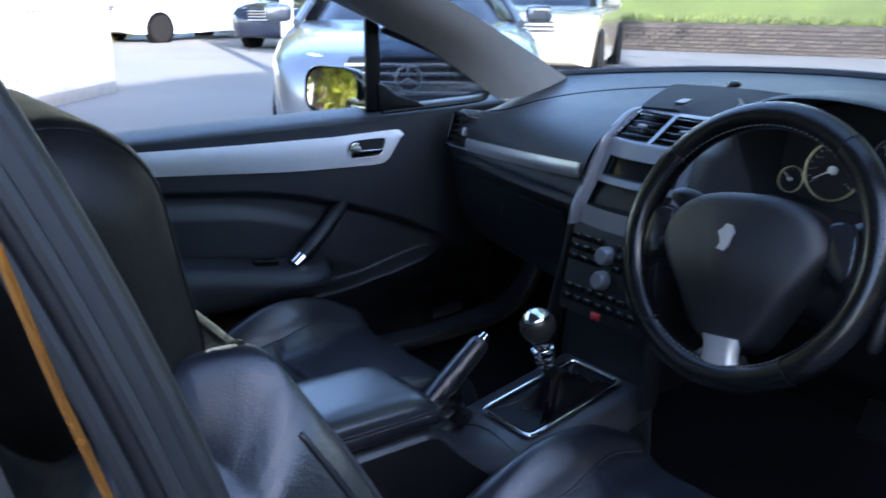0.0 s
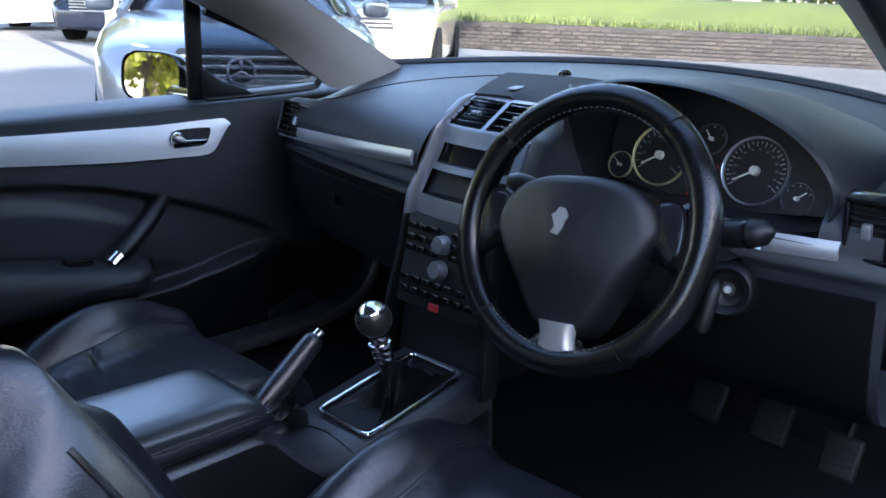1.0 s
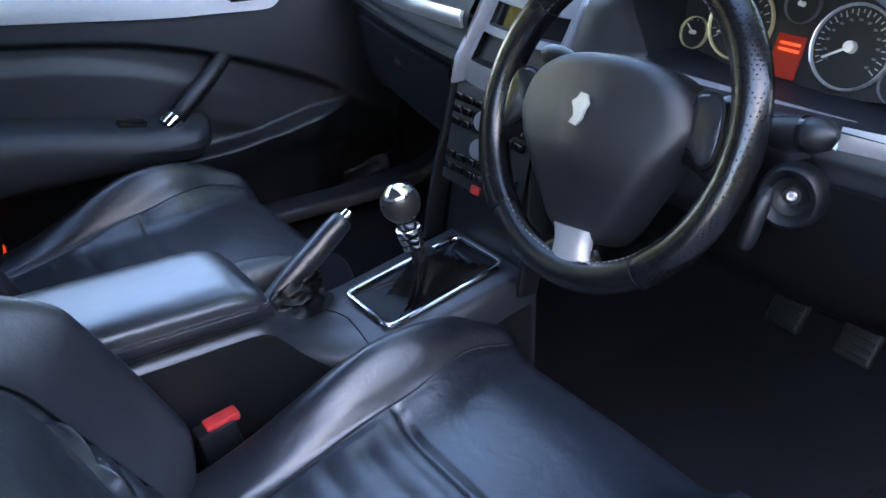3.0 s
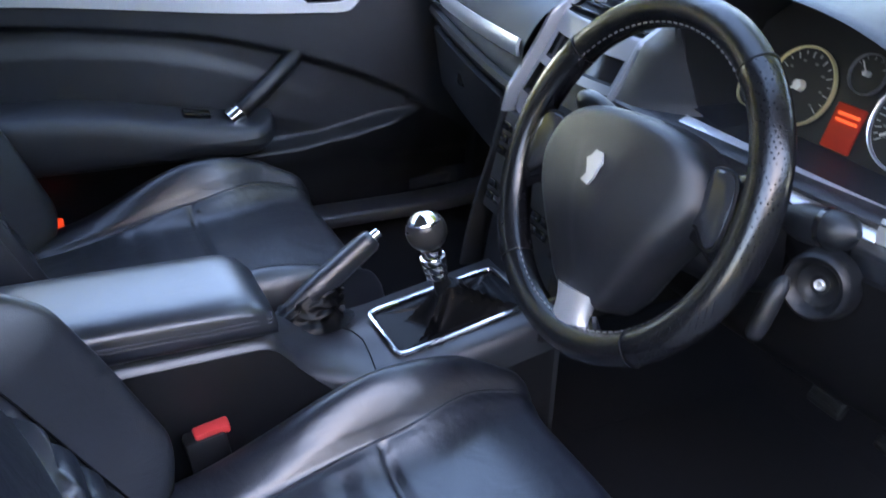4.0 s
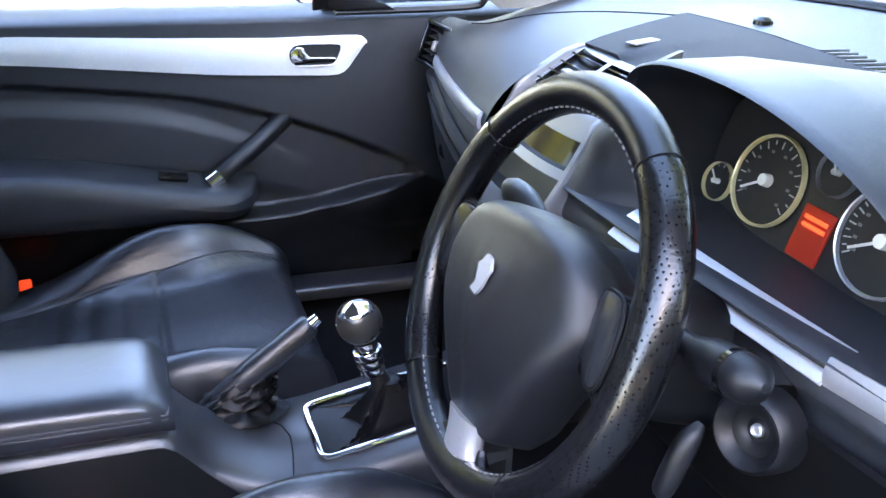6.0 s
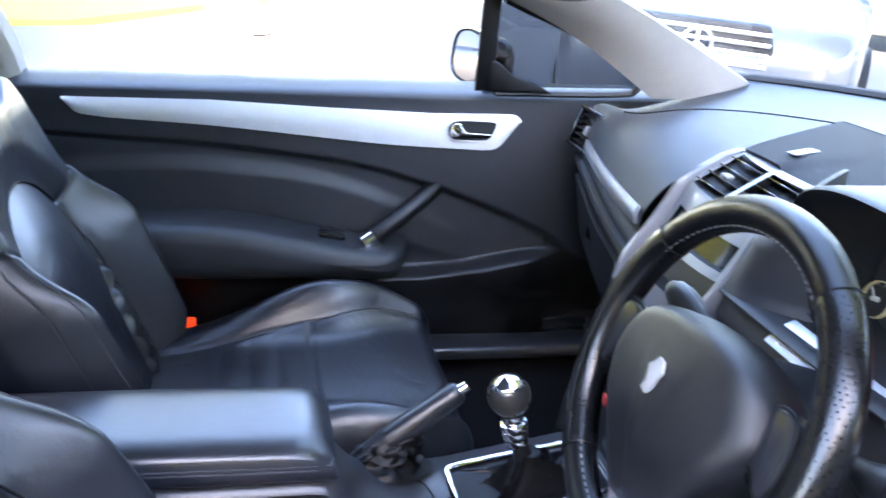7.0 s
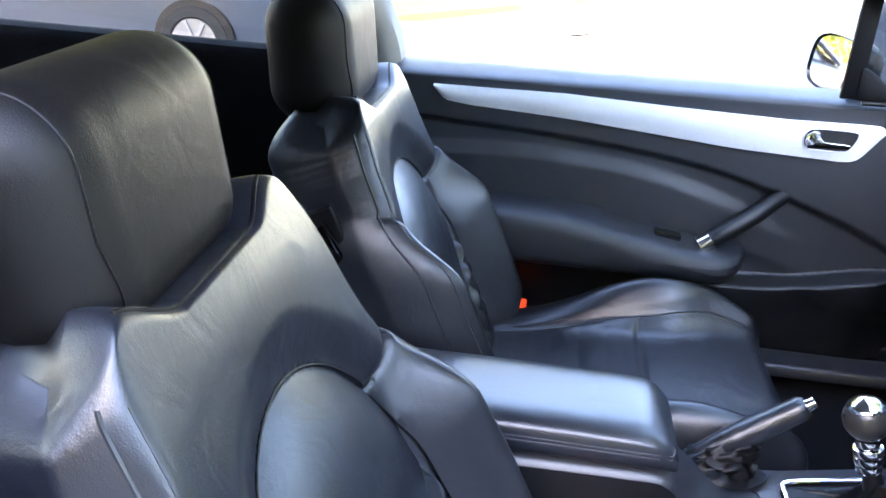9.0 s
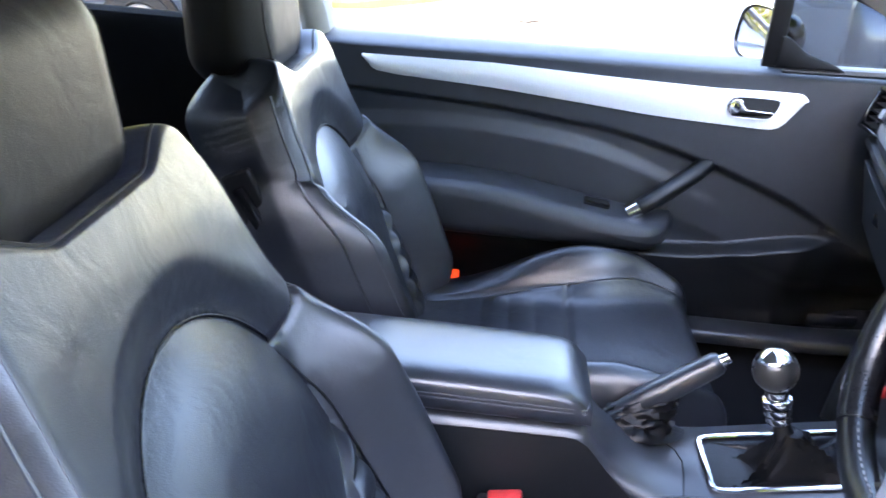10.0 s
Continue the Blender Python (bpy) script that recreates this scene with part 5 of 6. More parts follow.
part("stalk", tube([(0.115, -0.37, 0.29), (0.115, -0.36, 0.39)], 0.009, 8), BLACK, bk)

# rear side panel, rear bench and tail
for s, nm in ((-1, "rear_side_panel"), (1, "rear_side_panel")):
    solid(nm, box((s * 0.70, -1.35, 0.605), (0.06, 1.05, 0.64), 0.02), CARPET, "black rear side trim below the quarter window", "side panel", kind="structure")
    q = solid("quarter_glass", ([(s * 0.735, -0.885, 0.90), (s * 0.735, -1.75, 0.97), (s * 0.60, -1.45, 1.30), (s * 0.64, -1.03, 1.29), (s * 0.69, -0.955, 1.18)], [(0, 1, 2, 3, 4)]), GLASS if s < 0 else DARKGLASS, "fixed rear side window", "window", kind="structure", smooth=0)
    q.visible_shadow = False
rear = thing("rear_bench", (0, -1.5, 0.3), "black leather rear bench", "car seat")
part("cushion", box((0, -1.38, 0.42), (1.2, 0.45, 0.16), 0.05, 4), LEATHER, rear)
part("backrest", box((0, -1.68, 0.68), (1.2, 0.14, 0.55), 0.05, 4, rot("X", 20)), LEATHER, rear)
solid("rear_shelf", box((0, -1.95, 0.93), (1.3, 0.4, 0.03), 0.01), CARPET, "black rear parcel shelf", "shelf", kind="structure")

# outer shell: bonnet, tail, rear screen and wheels
shell_front = [[(w * math.copysign(abs(math.cos(a)) ** 0.4, math.cos(a)), y, z0 + (z1 - z0) * math.sin(a) ** 0.5) for a in lin(0, math.pi, 21)] for y, w, z0, z1 in ((0.90, 0.86, 0.2, 0.91), (1.2, 0.875, 0.2, 0.875), (1.6, 0.87, 0.2, 0.81), (1.95, 0.82, 0.22, 0.73), (2.12, 0.70, 0.26, 0.64), (2.18, 0.55, 0.32, 0.56))]
solid("bonnet", loft(shell_front), PAINT, "dark painted car bonnet and front wings", "car body", kind="structure")
shell_rear = [[(w * math.copysign(abs(math.cos(a)) ** 0.4, math.cos(a)), y, z0 + (z1 - z0) * math.sin(a) ** 0.5) for a in lin(0, math.pi, 21)] for y, w, z0, z1 in ((-2.02, 0.84, 0.22, 0.97), (-2.3, 0.82, 0.24, 0.98), (-2.5, 0.74, 0.28, 0.95), (-2.56, 0.62, 0.34, 0.86))]
solid("boot", loft(shell_rear), PAINT, "dark painted car boot and rear wings", "car body", kind="structure")
rear_screen = solid("rear_screen", sheet(lambda u, v: (0.62 * u, -1.62 - 0.42 * v, 1.34 - 0.36 * v - 0.03 * u * u), lin(-1, 1, 11), lin(0, 1, 8)), DARKGLASS, "sloping tinted rear screen", "window", kind="structure")
for s in (-1, 1):
    solid("rear_wing", box((s * 0.79, -1.5, 0.55), (0.10, 1.10, 0.68), 0.03), PAINT, "dark painted rear wing panel", "car body", kind="structure")
    for y in (1.45, -1.75):
        wm = Matrix.Translation((s * 0.80, y, 0.325)) @ rot("Y", 90)
        wl = thing("car_wheel", (s * 0.80, y, 0.0), "alloy car wheel with black tyre", "wheel", "own car wheels")
        part("tyre", lathe([(0.21, -0.1), (0.30, -0.1), (0.322, -0.07), (0.325, 0.06), (0.31, 0.09), (0.22, 0.095), (0.21, 0.07)], 32, wm), TYRE, wl)
        part("rim", lathe([(0.215, s * 0.06), (0.21, s * 0.088), (0.18, s * 0.08), (0.03, s * 0.07), (0.0, s * 0.075)], 32, wm), SATIN, wl)

# rear-view mirror
rv = thing("rear_view_mirror", (0, -0.06, 1.2), "black oval rear-view mirror with amber rim glow", "mirror")
RM = Matrix.Translation((-0.018, -0.06, 1.236)) @ rot("Z", 28)
hs = [[(x, y + 0.02 * math.sin(math.pi * t) * 0, z) for x, y, z in [((0.16) * (2 * t - 1), 0.018 * math.cos(a) * (1 - abs(2 * t - 1) ** 6 * 0.5) + 0.012, 0.050 * math.sin(a) * (1 - abs(2 * t - 1) ** 4 * 0.45)) for a in lin(0, 2 * math.pi * 15 / 16, 16)]] for t in lin(0, 1, 24)]
part("housing", moved(loft(hs), RM), PLASTIC, rv)
part("mirror_glass", moved(box((0, -0.007, 0), (0.272, 0.004, 0.064), 0.002), RM), MIRROR, rv, "mirror glass")
part("mirror_rim", moved(tube([(0.139 * math.copysign(abs(math.cos(a)) ** 0.5, math.cos(a)), -0.008, 0.035 * math.copysign(abs(math.sin(a)) ** 0.7, math.sin(a))) for a in lin(0, 6.15, 60)], 0.0022, 6, True), RM), COPPER, rv, "thin copper-coloured rim")
part("stem", tube([RM @ Vector((0, 0.02, 0.01)), (0.0, 0.0, 1.30)], 0.011, 8), PLASTIC, rv)

# pedals
for x, z, y, nm in ((0.345, 0.435, 0.56, "clutch_pedal"), (0.472, 0.438, 0.56, "brake_pedal"), (0.59, 0.41, 0.58, "accelerator_pedal")):
    p = thing(nm, (x, y, 0.28), "worn rubber-covered metal pedal", "pedal", "pedals")
    part("pad", box((x, y, z), (0.066, 0.016, 0.078), 0.008, 3, rot("X", -28)), PEDAL, p)
    for k in range(5):
        part("pad_rib", moved(box((0, -0.0095, -0.028 + 0.014 * k), (0.054, 0.004, 0.006), 0.001, 1), Matrix.Translation((x, y, z)) @ rot("X", -28)), PEDAL, p)
    part("arm", tube([(x, y + 0.01, z + 0.02), (x, y + 0.1, z + 0.12), (x, y + 0.14, z + 0.28), (x, 0.85, z + 0.3)], 0.008, 8), FRAMEBLACK, p)
solid("floor_mat", box((0.37, 0.33, 0.287), (0.46, 0.6, 0.012), 0.006), CARPET, "black carpet floor mat", "mat")

# ---- driver door, standing open ----
HINGE = Vector((0.80, 0.60, 0.3))
DM = Matrix.Translation(HINGE) @ rot("Z", 66) @ Matrix.Translation(-HINGE)
dd = thing("door_2", tuple(HINGE), "dark driver door standing wide open with lowered window", "car door", kind="structure")
YS = lin(-0.80, 0.58, 24)
part("inner_trim", moved(loft([[(0.72, y, 0.33), (0.72, y, 0.62), (0.735, y, 0.86), (0.745, y, 0.915), (0.765, y, 0.93), (0.775, y, 0.92)] for y in YS], False), DM), PLASTIC, dd)
part("window_seal", moved(loft([[(0.77, y, 0.90), (0.77, y, 0.934), (0.778, y, 0.94), (0.79, y, 0.925), (0.805, y, 0.937), (0.815, y, 0.925), (0.815, y, 0.90)] for y in YS], False), DM), RUBBER, dd, "black rubber window seal")
part("chrome_strip", moved(loft([[(0.815, y, 0.90), (0.816, y, 0.926), (0.822, y, 0.931), (0.832, y, 0.926), (0.84, y, 0.905), (0.838, y, 0.895)] for y in YS], False), DM), CHROME, dd, "bright chrome waist strip")
part("outer_skin", moved(thick(sheet(lambda y, s: (0.838 + 0.085 * math.sin(math.pi * min(1, s * 0.62)), y, 0.905 - 0.6 * s), YS, lin(0, 1, 14)), 0.01), DM), PAINT, dd, "dark painted outer door skin")
part("door_edge", moved(prism([(0.72, 0.33), (0.72, 0.9), (0.84, 0.9), (0.92, 0.65), (0.9, 0.33)], -0.81, -0.80, "y"), DM), PAINT, dd)

# ---- driver-side lock pillar with rubber seal ----
LP = [(0.742, -0.815, 0.80), (0.735, -0.85, 0.985), (0.69, -0.92, 1.18), (0.63, -1.02, 1.33)]
lp = thing("pillar_4", (0.74, -0.85, 0.8), "dark lock pillar with ribbed rubber door seal", "pillar", kind="structure")
part("pillar_core", tube(smooth_path(LP, 24), 0.015, 12, up=(0, 1, 0), flat=1.25), RUBBER, lp)
for dy, dx in ((0.011, 0.011), (-0.003, 0.015), (-0.017, 0.012)):
    part("seal_rib", tube([p + Vector((dx, dy, 0)) for p in smooth_path(LP, 24)], 0.0042, 8), RUBBER, lp)
# Chrome strip; the warm tone it mirrors is its base colour.
part("trim_line", tube([(0.752, -0.912, 1.125), (0.752, -0.897, 1.06), (0.754, -0.878, 0.99), (0.756, -0.86, 0.92)], 0.002, 6), COPPER, lp, "thin chrome trim line, its warm reflection painted copper")


# ---- street ----
def car_body(name, at, heading, paint, label, plate, scale=1.0, star=False, van=False):
    """A parked car, its nose towards +y in its own axes, then turned by heading."""
    c = thing(name, at, label, "car")
    M = Matrix.Translation(at) @ rot("Z", heading) @ Matrix.Diagonal((scale, scale, scale, 1))
    # sections along the length: y, half width, sill z, waist z, roof z (None below the glass), roof half width
    rows = [(2.25, 0.62, 0.30, 0.62), (2.18, 0.78, 0.24, 0.74), (1.95, 0.86, 0.20, 0.82), (1.5, 0.89, 0.19, 0.90), (1.05, 0.90, 0.19, 0.955), (0.6, 0.905, 0.19, 0.97), (0, 0.91, 0.19, 0.97), (-0.8, 0.91, 0.19, 0.98), (-1.5, 0.90, 0.2, 1.0), (-2.0, 0.86, 0.24, 0.98), (-2.25, 0.74, 0.3, 0.9)]
    rings = []
    for y, w, z0, z1 in rows:
        ring = []
        for a in lin(0, math.pi, 15):
            ring.append((w * math.copysign(abs(math.cos(a)) ** 0.35, math.cos(a)), y, z1 - 0.10 + 0.10 * math.sin(a) ** 0.6 + 0.02 * math.sin(a)))
        ring += [(-w * 1.0, y, (z0 + z1) / 2), (-w * 0.96, y, z0), (w * 0.96, y, z0), (w, y, (z0 + z1) / 2)]
        rings.append(ring)
    body = part("body", moved(loft(rings), M), paint, c, "", 50)
    ghouse = [(0.95, 0.74, 0.97, 0.97), (0.15, 0.66, 0.97, 1.38), (-0.5, 0.66, 0.97, 1.44), (-1.2, 0.65, 0.97, 1.40), (-1.95, 0.68, 0.97, 1.05)]
    g = []
    for y, w, z0, z1 in ghouse:
        g.append([(w + 0.1, y, z0), (w + 0.05, y, z0 + (z1 - z0) * 0.5), (w * 0.9, y, z0 + (z1 - z0) * 0.88), (w * 0.7, y, z1), (0, y, z1 + 0.02), (-w * 0.7, y, z1), (-w * 0.9, y, z0 + (z1 - z0) * 0.88), (-w - 0.05, y, z0 + (z1 - z0) * 0.5), (-w - 0.1, y, z0)])
    part("greenhouse", moved(loft(g, False), M), PIANO, c, "dark glazed cabin", 50)
    part("roof", moved(loft([[(x * 0.8, y, z1 + 0.012 + 0.02 * (1 - (x / 0.6) ** 2)) for x in lin(-0.62, 0.62, 9)] for y, w, z0, z1 in ghouse[1:4]], False), M), paint, c)
    for sx in (-1, 1):
        part("roof_rail", moved(tube(smooth_path([(sx * 0.82, 1.0, 0.95), (sx * 0.62, 0.15, 1.36), (sx * 0.60, -0.5, 1.42), (sx * 0.61, -1.2, 1.38), (sx * 0.78, -2.0, 1.0)], 20), 0.035, 8), M), paint, c)
        for y in (1.38, -1.35):
            wm = M @ Matrix.Translation((sx * 0.83, y, 0.31)) @ rot("Y", 90)
            part("wheel_arch", lathe([(0.0, -0.095), (0.365, -0.095), (0.365, 0.078), (0.34, 0.08), (0.0, 0.07)], 28, wm), FRAMEBLACK, c)
            wh = part("wheel", lathe([(0.2, -0.1), (0.29, -0.1), (0.315, -0.07), (0.318, 0.06), (0.30, 0.09), (0.22, 0.095), (0.2, 0.07)], 32, wm), TYRE, c)
            part("rim", lathe([(0.205, sx * 0.06), (0.2, sx * 0.088), (0.18, sx * 0.08), (0.03, sx * 0.07), (0.0, sx * 0.075)], 32, wm), DARKTRIM, wh)
            for k in range(7):
                part("spoke", moved(box((0.115, 0, sx * 0.088), (0.17, 0.045, 0.02), 0.006), wm @ rot("Z", k * 360 / 7)), DARKTRIM, wh)
    gr = part("grille", moved(prism([(-0.42, 0.62), (-0.36, 0.80), (0.36, 0.80), (0.42, 0.62), (0.36, 0.52), (-0.36, 0.52)], 2.12, 2.245, "y", 0.02), M), BLACK, c, "dark grille with chrome bars")
    for z in (0.585, 0.645, 0.70, 0.755):
        part("grille_bar", moved(box((0, 2.25, z), (0.76, 0.02, 0.022), 0.004), M), SATIN, gr)
    if star:
        part("badge", moved(tube([(0.078 * math.cos(a), 2.262, 0.675 + 0.078 * math.sin(a)) for a in lin(0, 6.1, 32)], 0.010, 6, True), M), SATIN, gr, "round chrome badge")
        part("badge_spokes", moved(join(*[box((0, 0.042, 0.01), (0.02, 0.085, 0.014), 0.003, 1, None) and moved(box((0, 0.042, 0.01), (0.02, 0.085, 0.014), 0.003), rot("Z", k * 120 + 0)) for k in range(3)]), M @ Matrix.Translation((0, 2.278, 0.675)) @ rot("X", 90) @ Matrix.Diagonal((0.82, 0.82, 1, 1))), SATIN, gr)
        part("badge_backing", moved(lathe([(0.0, 0.004), (0.086, 0.004), (0.086, -0.02)], 30, Matrix.Translation((0, 2.255, 0.675)) @ rot("X", -90)), M), FRAMEBLACK, gr)
    for sx in (-1, 1):
        part("headlight", moved(lathe([(0.0, 0.05), (0.10, 0.04), (0.15, 0.0), (0.15, -0.08)], 24, Matrix.Translation((sx * 0.62, 2.05, 0.70)) @ rot("Z", -sx * 25) @ rot("X", -78) @ Matrix.Diagonal((1.2, 0.75, 1, 1))), M), SILVER, c, "clear headlight")
        part("tail_light", moved(box((sx * 0.70, -2.13, 0.82), (0.22, 0.12, 0.14), 0.03), M), RED, c)
        part("door_mirror", moved(box((sx * 0.99, 0.75, 1.02), (0.2, 0.1, 0.13), 0.04, 3), M), paint, c)
    part("bumper_slot", moved(box((0, 2.2, 0.38), (1.2, 0.06, 0.13), 0.03), M), BLACK, c)
    if plate:
        part("number_plate", moved(box((0, -2.27, 0.62), (0.37, 0.02, 0.13), 0.004), M), YELLOW, c, "yellow rear plate")
    return c


car_body("parked_car", (-5.32, 3.30, 0), 236, CARSILVER, "silver saloon parked nose-on with chrome barred grille", False, 1.0, True)
car_body("parked_car", (-7.2, -4.9, -0.54), 0, CARBLUE, "silver-blue hatchback parked on the street", False)
car_body("parked_car", (-9.35, 8.65, 0), 218, CARBEIGE, "pale beige car parked behind the silver saloon", False)
car_body("parked_car", (-20.5, 6.8, 0), 200, CARWHITE, "white car with yellow rear plate at the far kerb", True)
car_body("parked_car", (-17.0, 8.6, 0), 215, CARNAVY, "dark blue car parked across the street", False)
car_body("parked_car", (-19.5, 12.5, 0), 215, CARNAVY, "dark blue car parked across the street", False)

# far kerb, verge and picket fence
kerb_line("kerb_1", (-7.45, -0.35, 0), (-9.9, 2.0, 0), 0.25, 0.13, CONCRETE, "pale concrete kerb at the driveway")


def fence(a, b, n, h, mat, label):
    a, b = Vector(a), Vector(b)
    f = thing("fence", tuple((a + b) / 2), label, "fence")
    d = (b - a).normalized()
    ang = math.degrees(math.atan2(d.y, d.x))
    for z in (0.25, h - 0.15):
        part("rail", box(tuple((a + b) / 2 + Vector((0, 0, z))), ((b - a).length, 0.04, 0.07), 0, 1, rot("Z", ang)), mat, f)
    for i in range(n):
        p = a.lerp(b, i / (n - 1))
        part("picket", box(tuple(p + Vector((0, 0, h / 2))), (0.07, 0.02, h), 0, 1, rot("Z", ang)), mat, f)
    return f


# verge, wire fence and tree behind the hatchback
kerb_line("kerb_2", (-9.35, -20.0, -0.47), (-9.35, -4.0, -0.47), 0.25, -0.35, CONCRETE, "pale concrete kerb along the dry verge")
wf = thing("wire_fence", (-11.5, -8.0, -0.47), "wire mesh fence on thin posts behind the dry grass", "fence")
for y in lin(-19.0, -4.0, 7):
    part("post", tube([(-11.5, y, -0.5), (-11.5, y, 1.3)], 0.03, 8), CONCRETE, wf)
part("mesh", join(*([tube([(-11.5, y, -0.35), (-11.5, min(-4.0, y + 1.6), 1.25)], 0.006, 4) for y in lin(-19, -4.3, 64)] + [tube([(-11.5, y, 1.25), (-11.5, min(-4.0, y + 1.6), -0.35)], 0.006, 4) for y in lin(-19, -4.3, 64)])), STACKGREY, wf)
fence((-8.8, 0.40, 0.03), (-10.4, 2.05, 0.03), 22, 1.1, WHITEP, "white painted picket fence by the driveway")
for p, h, mat, nm in (((-10.2, 2.1, 0), 1.3, CONCRETE, "fence_post"), ((-10.1, 4.5, 0), 3.2, WHITEP, "street_pole")):
    solid(nm, tube([p, (p[0], p[1], h)], 0.09, 12), mat, "pale weathered post beside the road", "post")
# garden wall and raised lawn ahead
wa, wb = Vector((-13.95, 12.24, 0)), Vector((14.0, 25.9, 0))
wd = (wb - wa).normalized()
wn_ = Vector((-wd.y, wd.x, 0))
garden_wall = solid("garden_wall", prism([(p.x, p.y) for p in (wa, wb, wb + wn_ * 0.3, wa + wn_ * 0.3)], -0.1, 0.56, "z"), BRICKM, "long low brown brick garden wall", "wall", kind="structure")


def bank_pt(u, w):
    """The lawn: level behind the wall, then up a bank to a higher street."""
    p = wa.lerp(wb, u) + wn_ * (0.3 + w)
    return (p.x, p.y, 0.54 + 0.60 * step(0.5, 2.8, w) + 0.03 * noise.noise((p.x, p.y, 0.3)))


solid("lawn_bank", sheet(bank_pt, lin(0, 1, 60), lin(0, 4, 17) + [6, 9, 14, 22, 32, 45]), GRASS, "raised green lawn behind the wall", "lawn", kind="structure")
car_body("parked_car", (-12.1, 17.1, 1.13), -54, CARNAVY, "dark car parked on the higher street behind the wall", False)
rnd_ = random.Random(77)
gv, gf = [], []
for k in range(3600):
    p = wa + wd * rnd_.uniform(0.0, 13.0) + wn_ * (0.32 + 0.9 * rnd_.random() ** 2)
    h_, a_ = rnd_.uniform(0.08, 0.26), rnd_.uniform(0, 6.28)
    q_ = Vector((math.cos(a_), math.sin(a_), 0))
    n_ = len(gv)
    z_ = 0.53 + 0.60 * step(0.5, 2.8, (p - wa).dot(wn_) - 0.3)
    gv += [(p.x - q_.x * 0.012, p.y - q_.y * 0.012, z_), (p.x + q_.x * 0.012, p.y + q_.y * 0.012, z_), (p.x + q_.y * 0.07, p.y - q_.x * 0.07, z_ + h_)]
    gf.append((n_, n_ + 1, n_ + 2))
solid("grass_tufts", (gv, gf), GRASS, "long uncut grass along the top of the garden wall", "grass", kind="stuff", smooth=0)
def verge_pt(u, y):
    x = (-9.5 if y < -0.3 else -9.5 - 2.0 * (y + 0.3)) - 50 * u * u
    return (x, y, ground_height(x, y) + (0.08 if u > 0 else -0.15))


solid("verge", sheet(verge_pt, [0, 0.001] + lin(0.05, 1, 22), lin(-30, 10, 40)), DRYGRASS, "sunlit dry grass verge", "lawn", kind="structure")


def leaf_cloud(n, centre, size, leaf, seed, gaps=0.0):
    rnd = random.Random(seed)
    v, f = [], []
    while len(f) < n:
        p = Vector((rnd.uniform(-1, 1), rnd.uniform(-1, 1), rnd.uniform(-1, 1)))
        if p.length > 1 or noise.noise(p * 2.3 + Vector((seed, 0, 0))) < gaps:
            continue
        q = Vector(centre) + Vector((p.x * size[0], p.y * size[1], p.z * size[2]))
        a = Euler((rnd.uniform(0, 6), rnd.uniform(0, 6), rnd.uniform(0, 6))).to_matrix()
        k = len(v)
        s = leaf * rnd.uniform(0.6, 1.3)
        v += [tuple(q + a @ Vector(c) * s) for c in ((-1, 0, 0), (0, -0.5, 0.15), (1, 0, 0), (0, 0.5, 0.15))]
        f.append((k, k + 1, k + 2, k + 3))
    return v, f


def tree(at, h, size, n, leaf, seed, label, gaps=0.0):
    t = thing("tree", at, label, "tree", "street trees")
    x, y, z = at
    limbs = [tube(smooth_path([at, (x + 0.1, y, z + h * 0.4), (x, y + 0.1, z + h * 0.95)], 12), lin(0.28, 0.06, 12), 10)]
    rnd = random.Random(seed)
    for k in range(7):
        a = rnd.uniform(0, 6.28)
        z0 = h * rnd.uniform(0.45, 0.8)
        limbs.append(tube(smooth_path([(x, y, z + z0), (x + math.cos(a) * size[0] * 0.4, y + math.sin(a) * size[1] * 0.4, z + z0 + 0.9), (x + math.cos(a) * size[0] * 0.75, y + math.sin(a) * size[1] * 0.75, z + z0 + 1.3)], 8), lin(0.1, 0.02, 8), 6))
    part("trunk", join(*limbs), BARK, t, "rough grey-brown trunk and limbs")
    part("crown", leaf_cloud(n, (x, y, z + h), size, leaf, seed, gaps), LEAF, t, "loose yellow-green crown", 0)
    return t


for k, (x, y, h, n) in enumerate(((7.6, -9.6, 2.5, 9000), (7.3, -6.0, 2.5, 12000), (7.6, -2.6, 2.6, 14000), (7.2, 0.6, 2.5, 12000), (7.5, 3.9, 2.5, 11000), (8.0, 7.4, 2.5, 9000))):
    tree((x, y, 0), h + 0.15, (2.1, 2.7, 1.8), n, 0.13, 3 + k, "dense yellow-green street tree beside the parking bay")
# Unseen row across the street, added to cut low sky and warm reflections.
for k, (x, y) in enumerate(((-15.0, -15.5), (-17.5, -9.0), (-16.5, -2.0), (-20.0, 3.5), (-23.0, 9.0), (-25.0, 15.5), (-20.0, 21.0))):
    tree((x, y, 0), 6.2, (3.6, 4.2, 3.6), 6000, 0.24, 110 + k, "unseen tall golden-green tree, added to block the low sky")
tree((-8.8, -14.5, -0.42), 3.0, (2.4, 2.4, 2.4), 7000, 0.13, 74, "broad yellow-green tree on the dry verge")
# Unseen trees, added to throw shade on the two nearest parked cars.
for k, (x, y, w) in enumerate(((14.0, -2.3, 3.2), (14.0, -9.3, 3.0))):
    tree((x, y, 0), 7.6, (2.2, w, 1.7), 7000, 0.2, 130 + k, "unseen tall slender tree, added to shade the parked cars", -0.7)
hedge = leaf_cloud(16000, (9.0, -1.0, 1.0), (0.8, 13.0, 1.4), 0.12, 21)
solid("hedge", hedge, LEAF, "dense yellow-green hedge along the footpath", "hedge", kind="stuff", smooth=0)
tree((-9.9, -5.6, -0.42), 4.6, (2.6, 3.0, 2.4), 9000, 0.12, 71, "broad yellow-green tree on the dry verge")
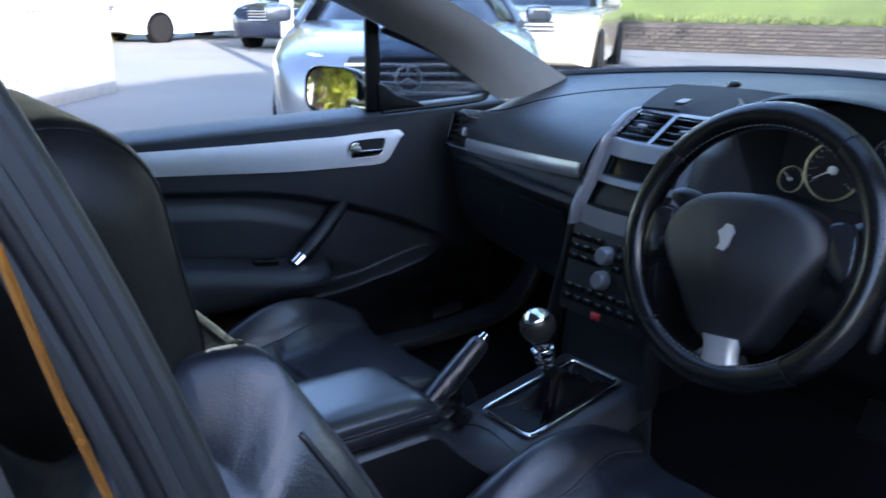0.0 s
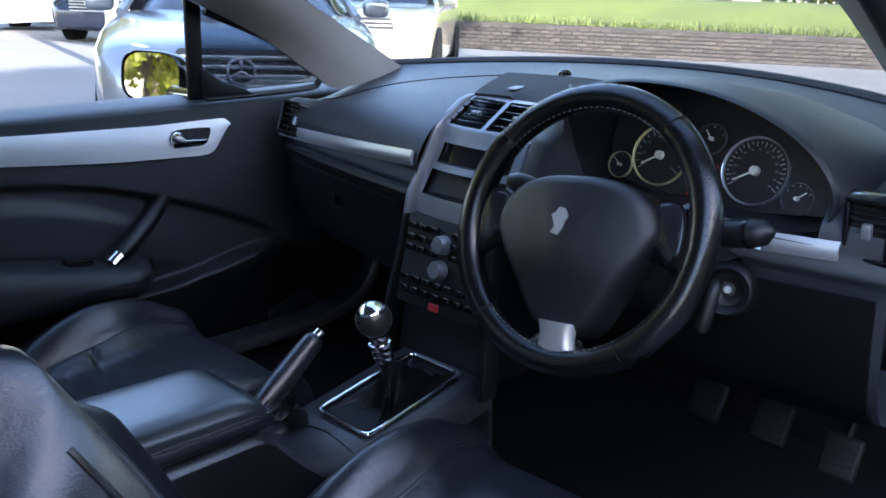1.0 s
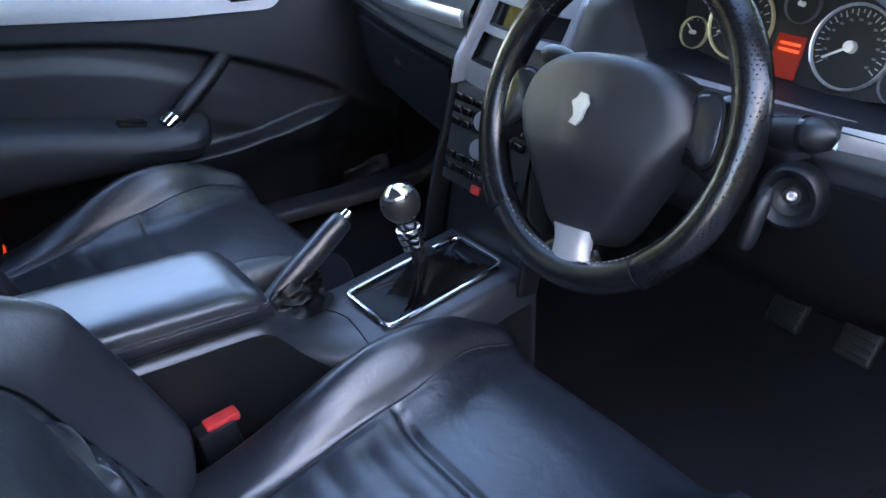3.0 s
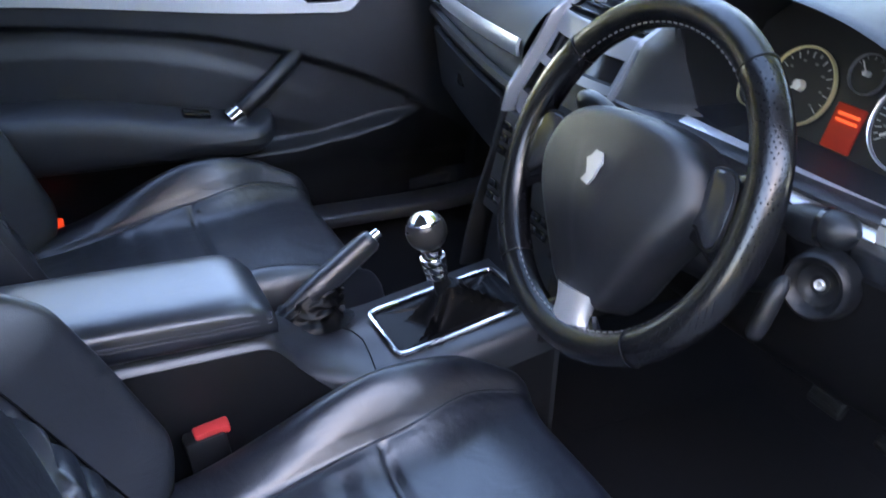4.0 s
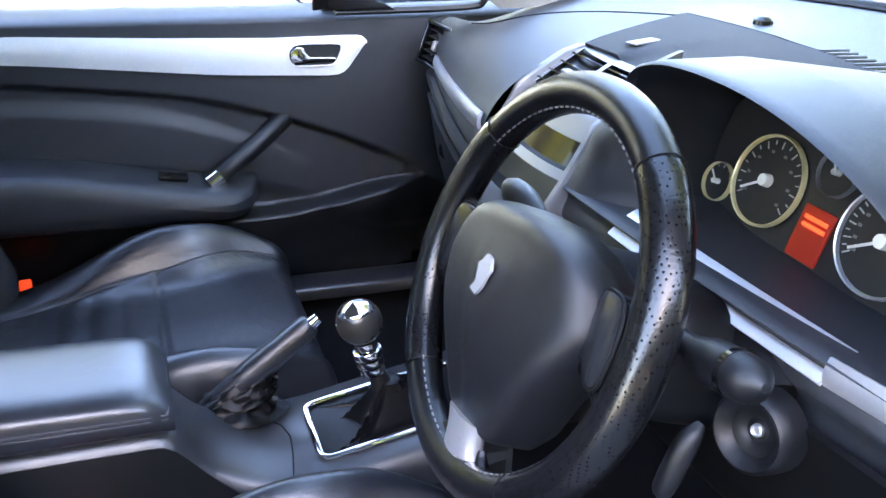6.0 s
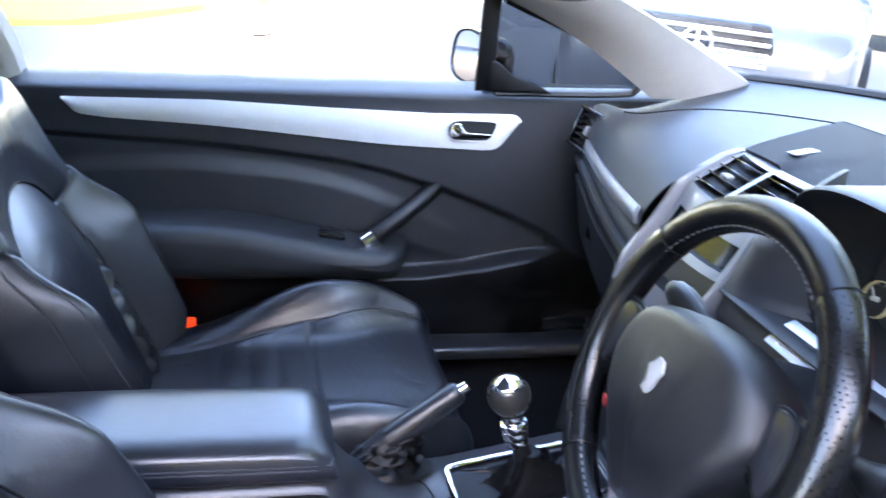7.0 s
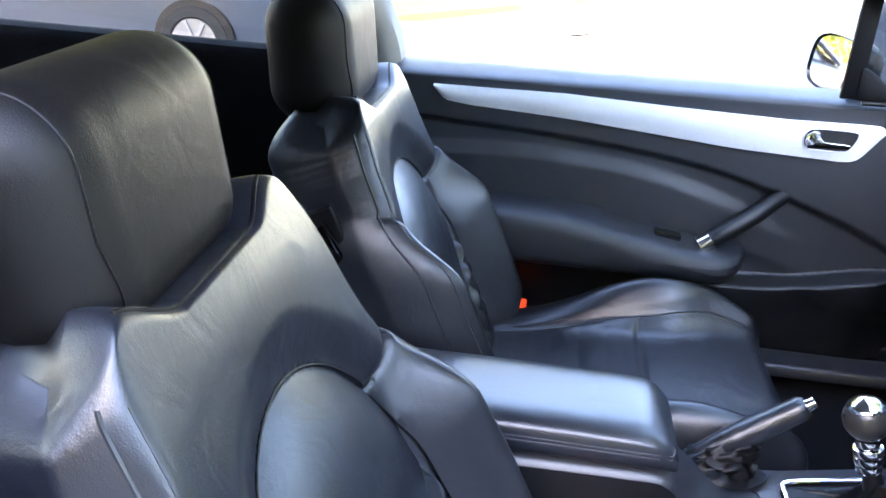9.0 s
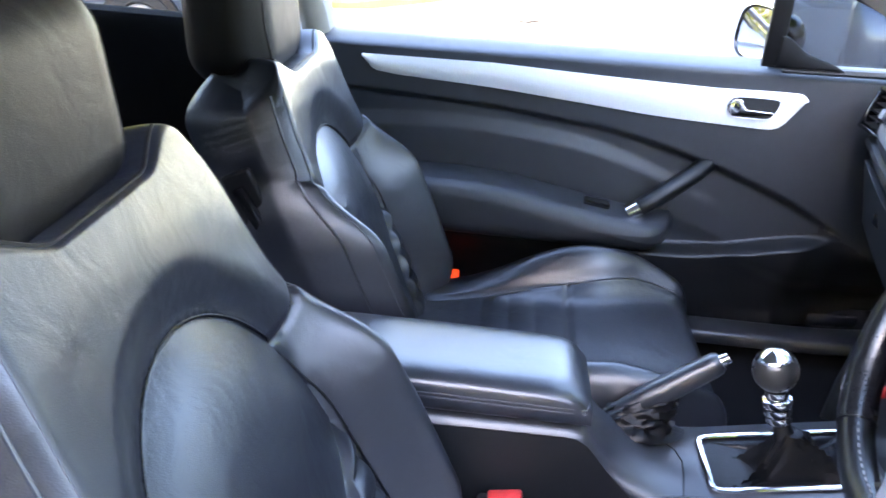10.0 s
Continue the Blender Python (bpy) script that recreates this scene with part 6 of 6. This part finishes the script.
tree((-13.5, -11.0, -0.42), 3.4, (2.6, 4.0, 2.8), 9000, 0.14, 72, "broad yellow-green tree on the dry verge")
solid("back_hedge", leaf_cloud(12000, (-14.0, -10.0, 0.8), (0.9, 8.5, 1.6), 0.13, 73), LEAF, "yellow-green hedge behind the wire fence", "hedge", kind="stuff", smooth=0)
# Unseen crown, added to hold the front sky off dash and seats.
for k, (x, y, cx) in enumerate(((3.4, 6.2, -3.2),)):
    t_ = tree((x, y, 0), 6.8, (5.2, 4.2, 2.3), 100, 0.2, 80 + k, "unseen tall tree, its wide golden-green crown added to shade the windscreen")
    part("overhanging_crown", leaf_cloud(8000, (x + cx, y, 6.8), (5.4, 4.4, 2.3), 0.2, 90 + k, -0.05), LEAF, t_, "wide golden-green crown", 0)
tree((-6.0, 21.0, 1.1), 3.6, (3.2, 2.0, 2.0), 6000, 0.12, 8, "yellow-green garden tree behind the wall")
tree((4.0, 25.0, 1.1), 4.2, (4.0, 2.5, 2.6), 6000, 0.13, 9, "green garden tree behind the wall")
garden = leaf_cloud(15000, tuple((wa + wb) / 2 + wn_ * 17 + Vector((0, 0, 2.9))), (17.0, 8.0, 2.0), 0.2, 31, 0.05)
solid("garden_shrubs", garden, LEAF, "sunlit yellow-green garden shrubs behind the wall", "shrubs", kind="stuff", smooth=0)
for k in range(7):
    p = wa.lerp(wb, 0.12 + k * 0.11) + wn_ * (6.5 + 3 * math.sin(k * 2.1))
    tree((p.x, p.y, 1.1), 6.6, (3.2, 2.6, 3.2), 4500, 0.2, 40 + k, "tall sunlit golden-green garden tree behind the wall")

# bricks of the garden wall where it is seen past the windscreen
bv, bf = box((0, 0, 0), (0.218, 0.05, 0.064), 0.006, 1)
brick_mesh = bpy.data.meshes.new("brick")
brick_mesh.from_pydata(bv, [], bf)
brick_mesh.materials.append(BRICKM)
wall_turn = math.atan2(wd.y, wd.x)
for row in range(7):
    for k in range(42):
        p = wa + wd * (0.6 + 0.228 * k + (0.114 if row % 2 else 0)) - wn_ * 0.006
        b_ = new("brick", brick_mesh)
        b_.parent = garden_wall
        b_.matrix_local = Matrix.Translation(Vector((p.x, p.y, 0.04 + 0.075 * row)) - BASE["garden_wall"]) @ Matrix.Rotation(wall_turn, 4, "Z")
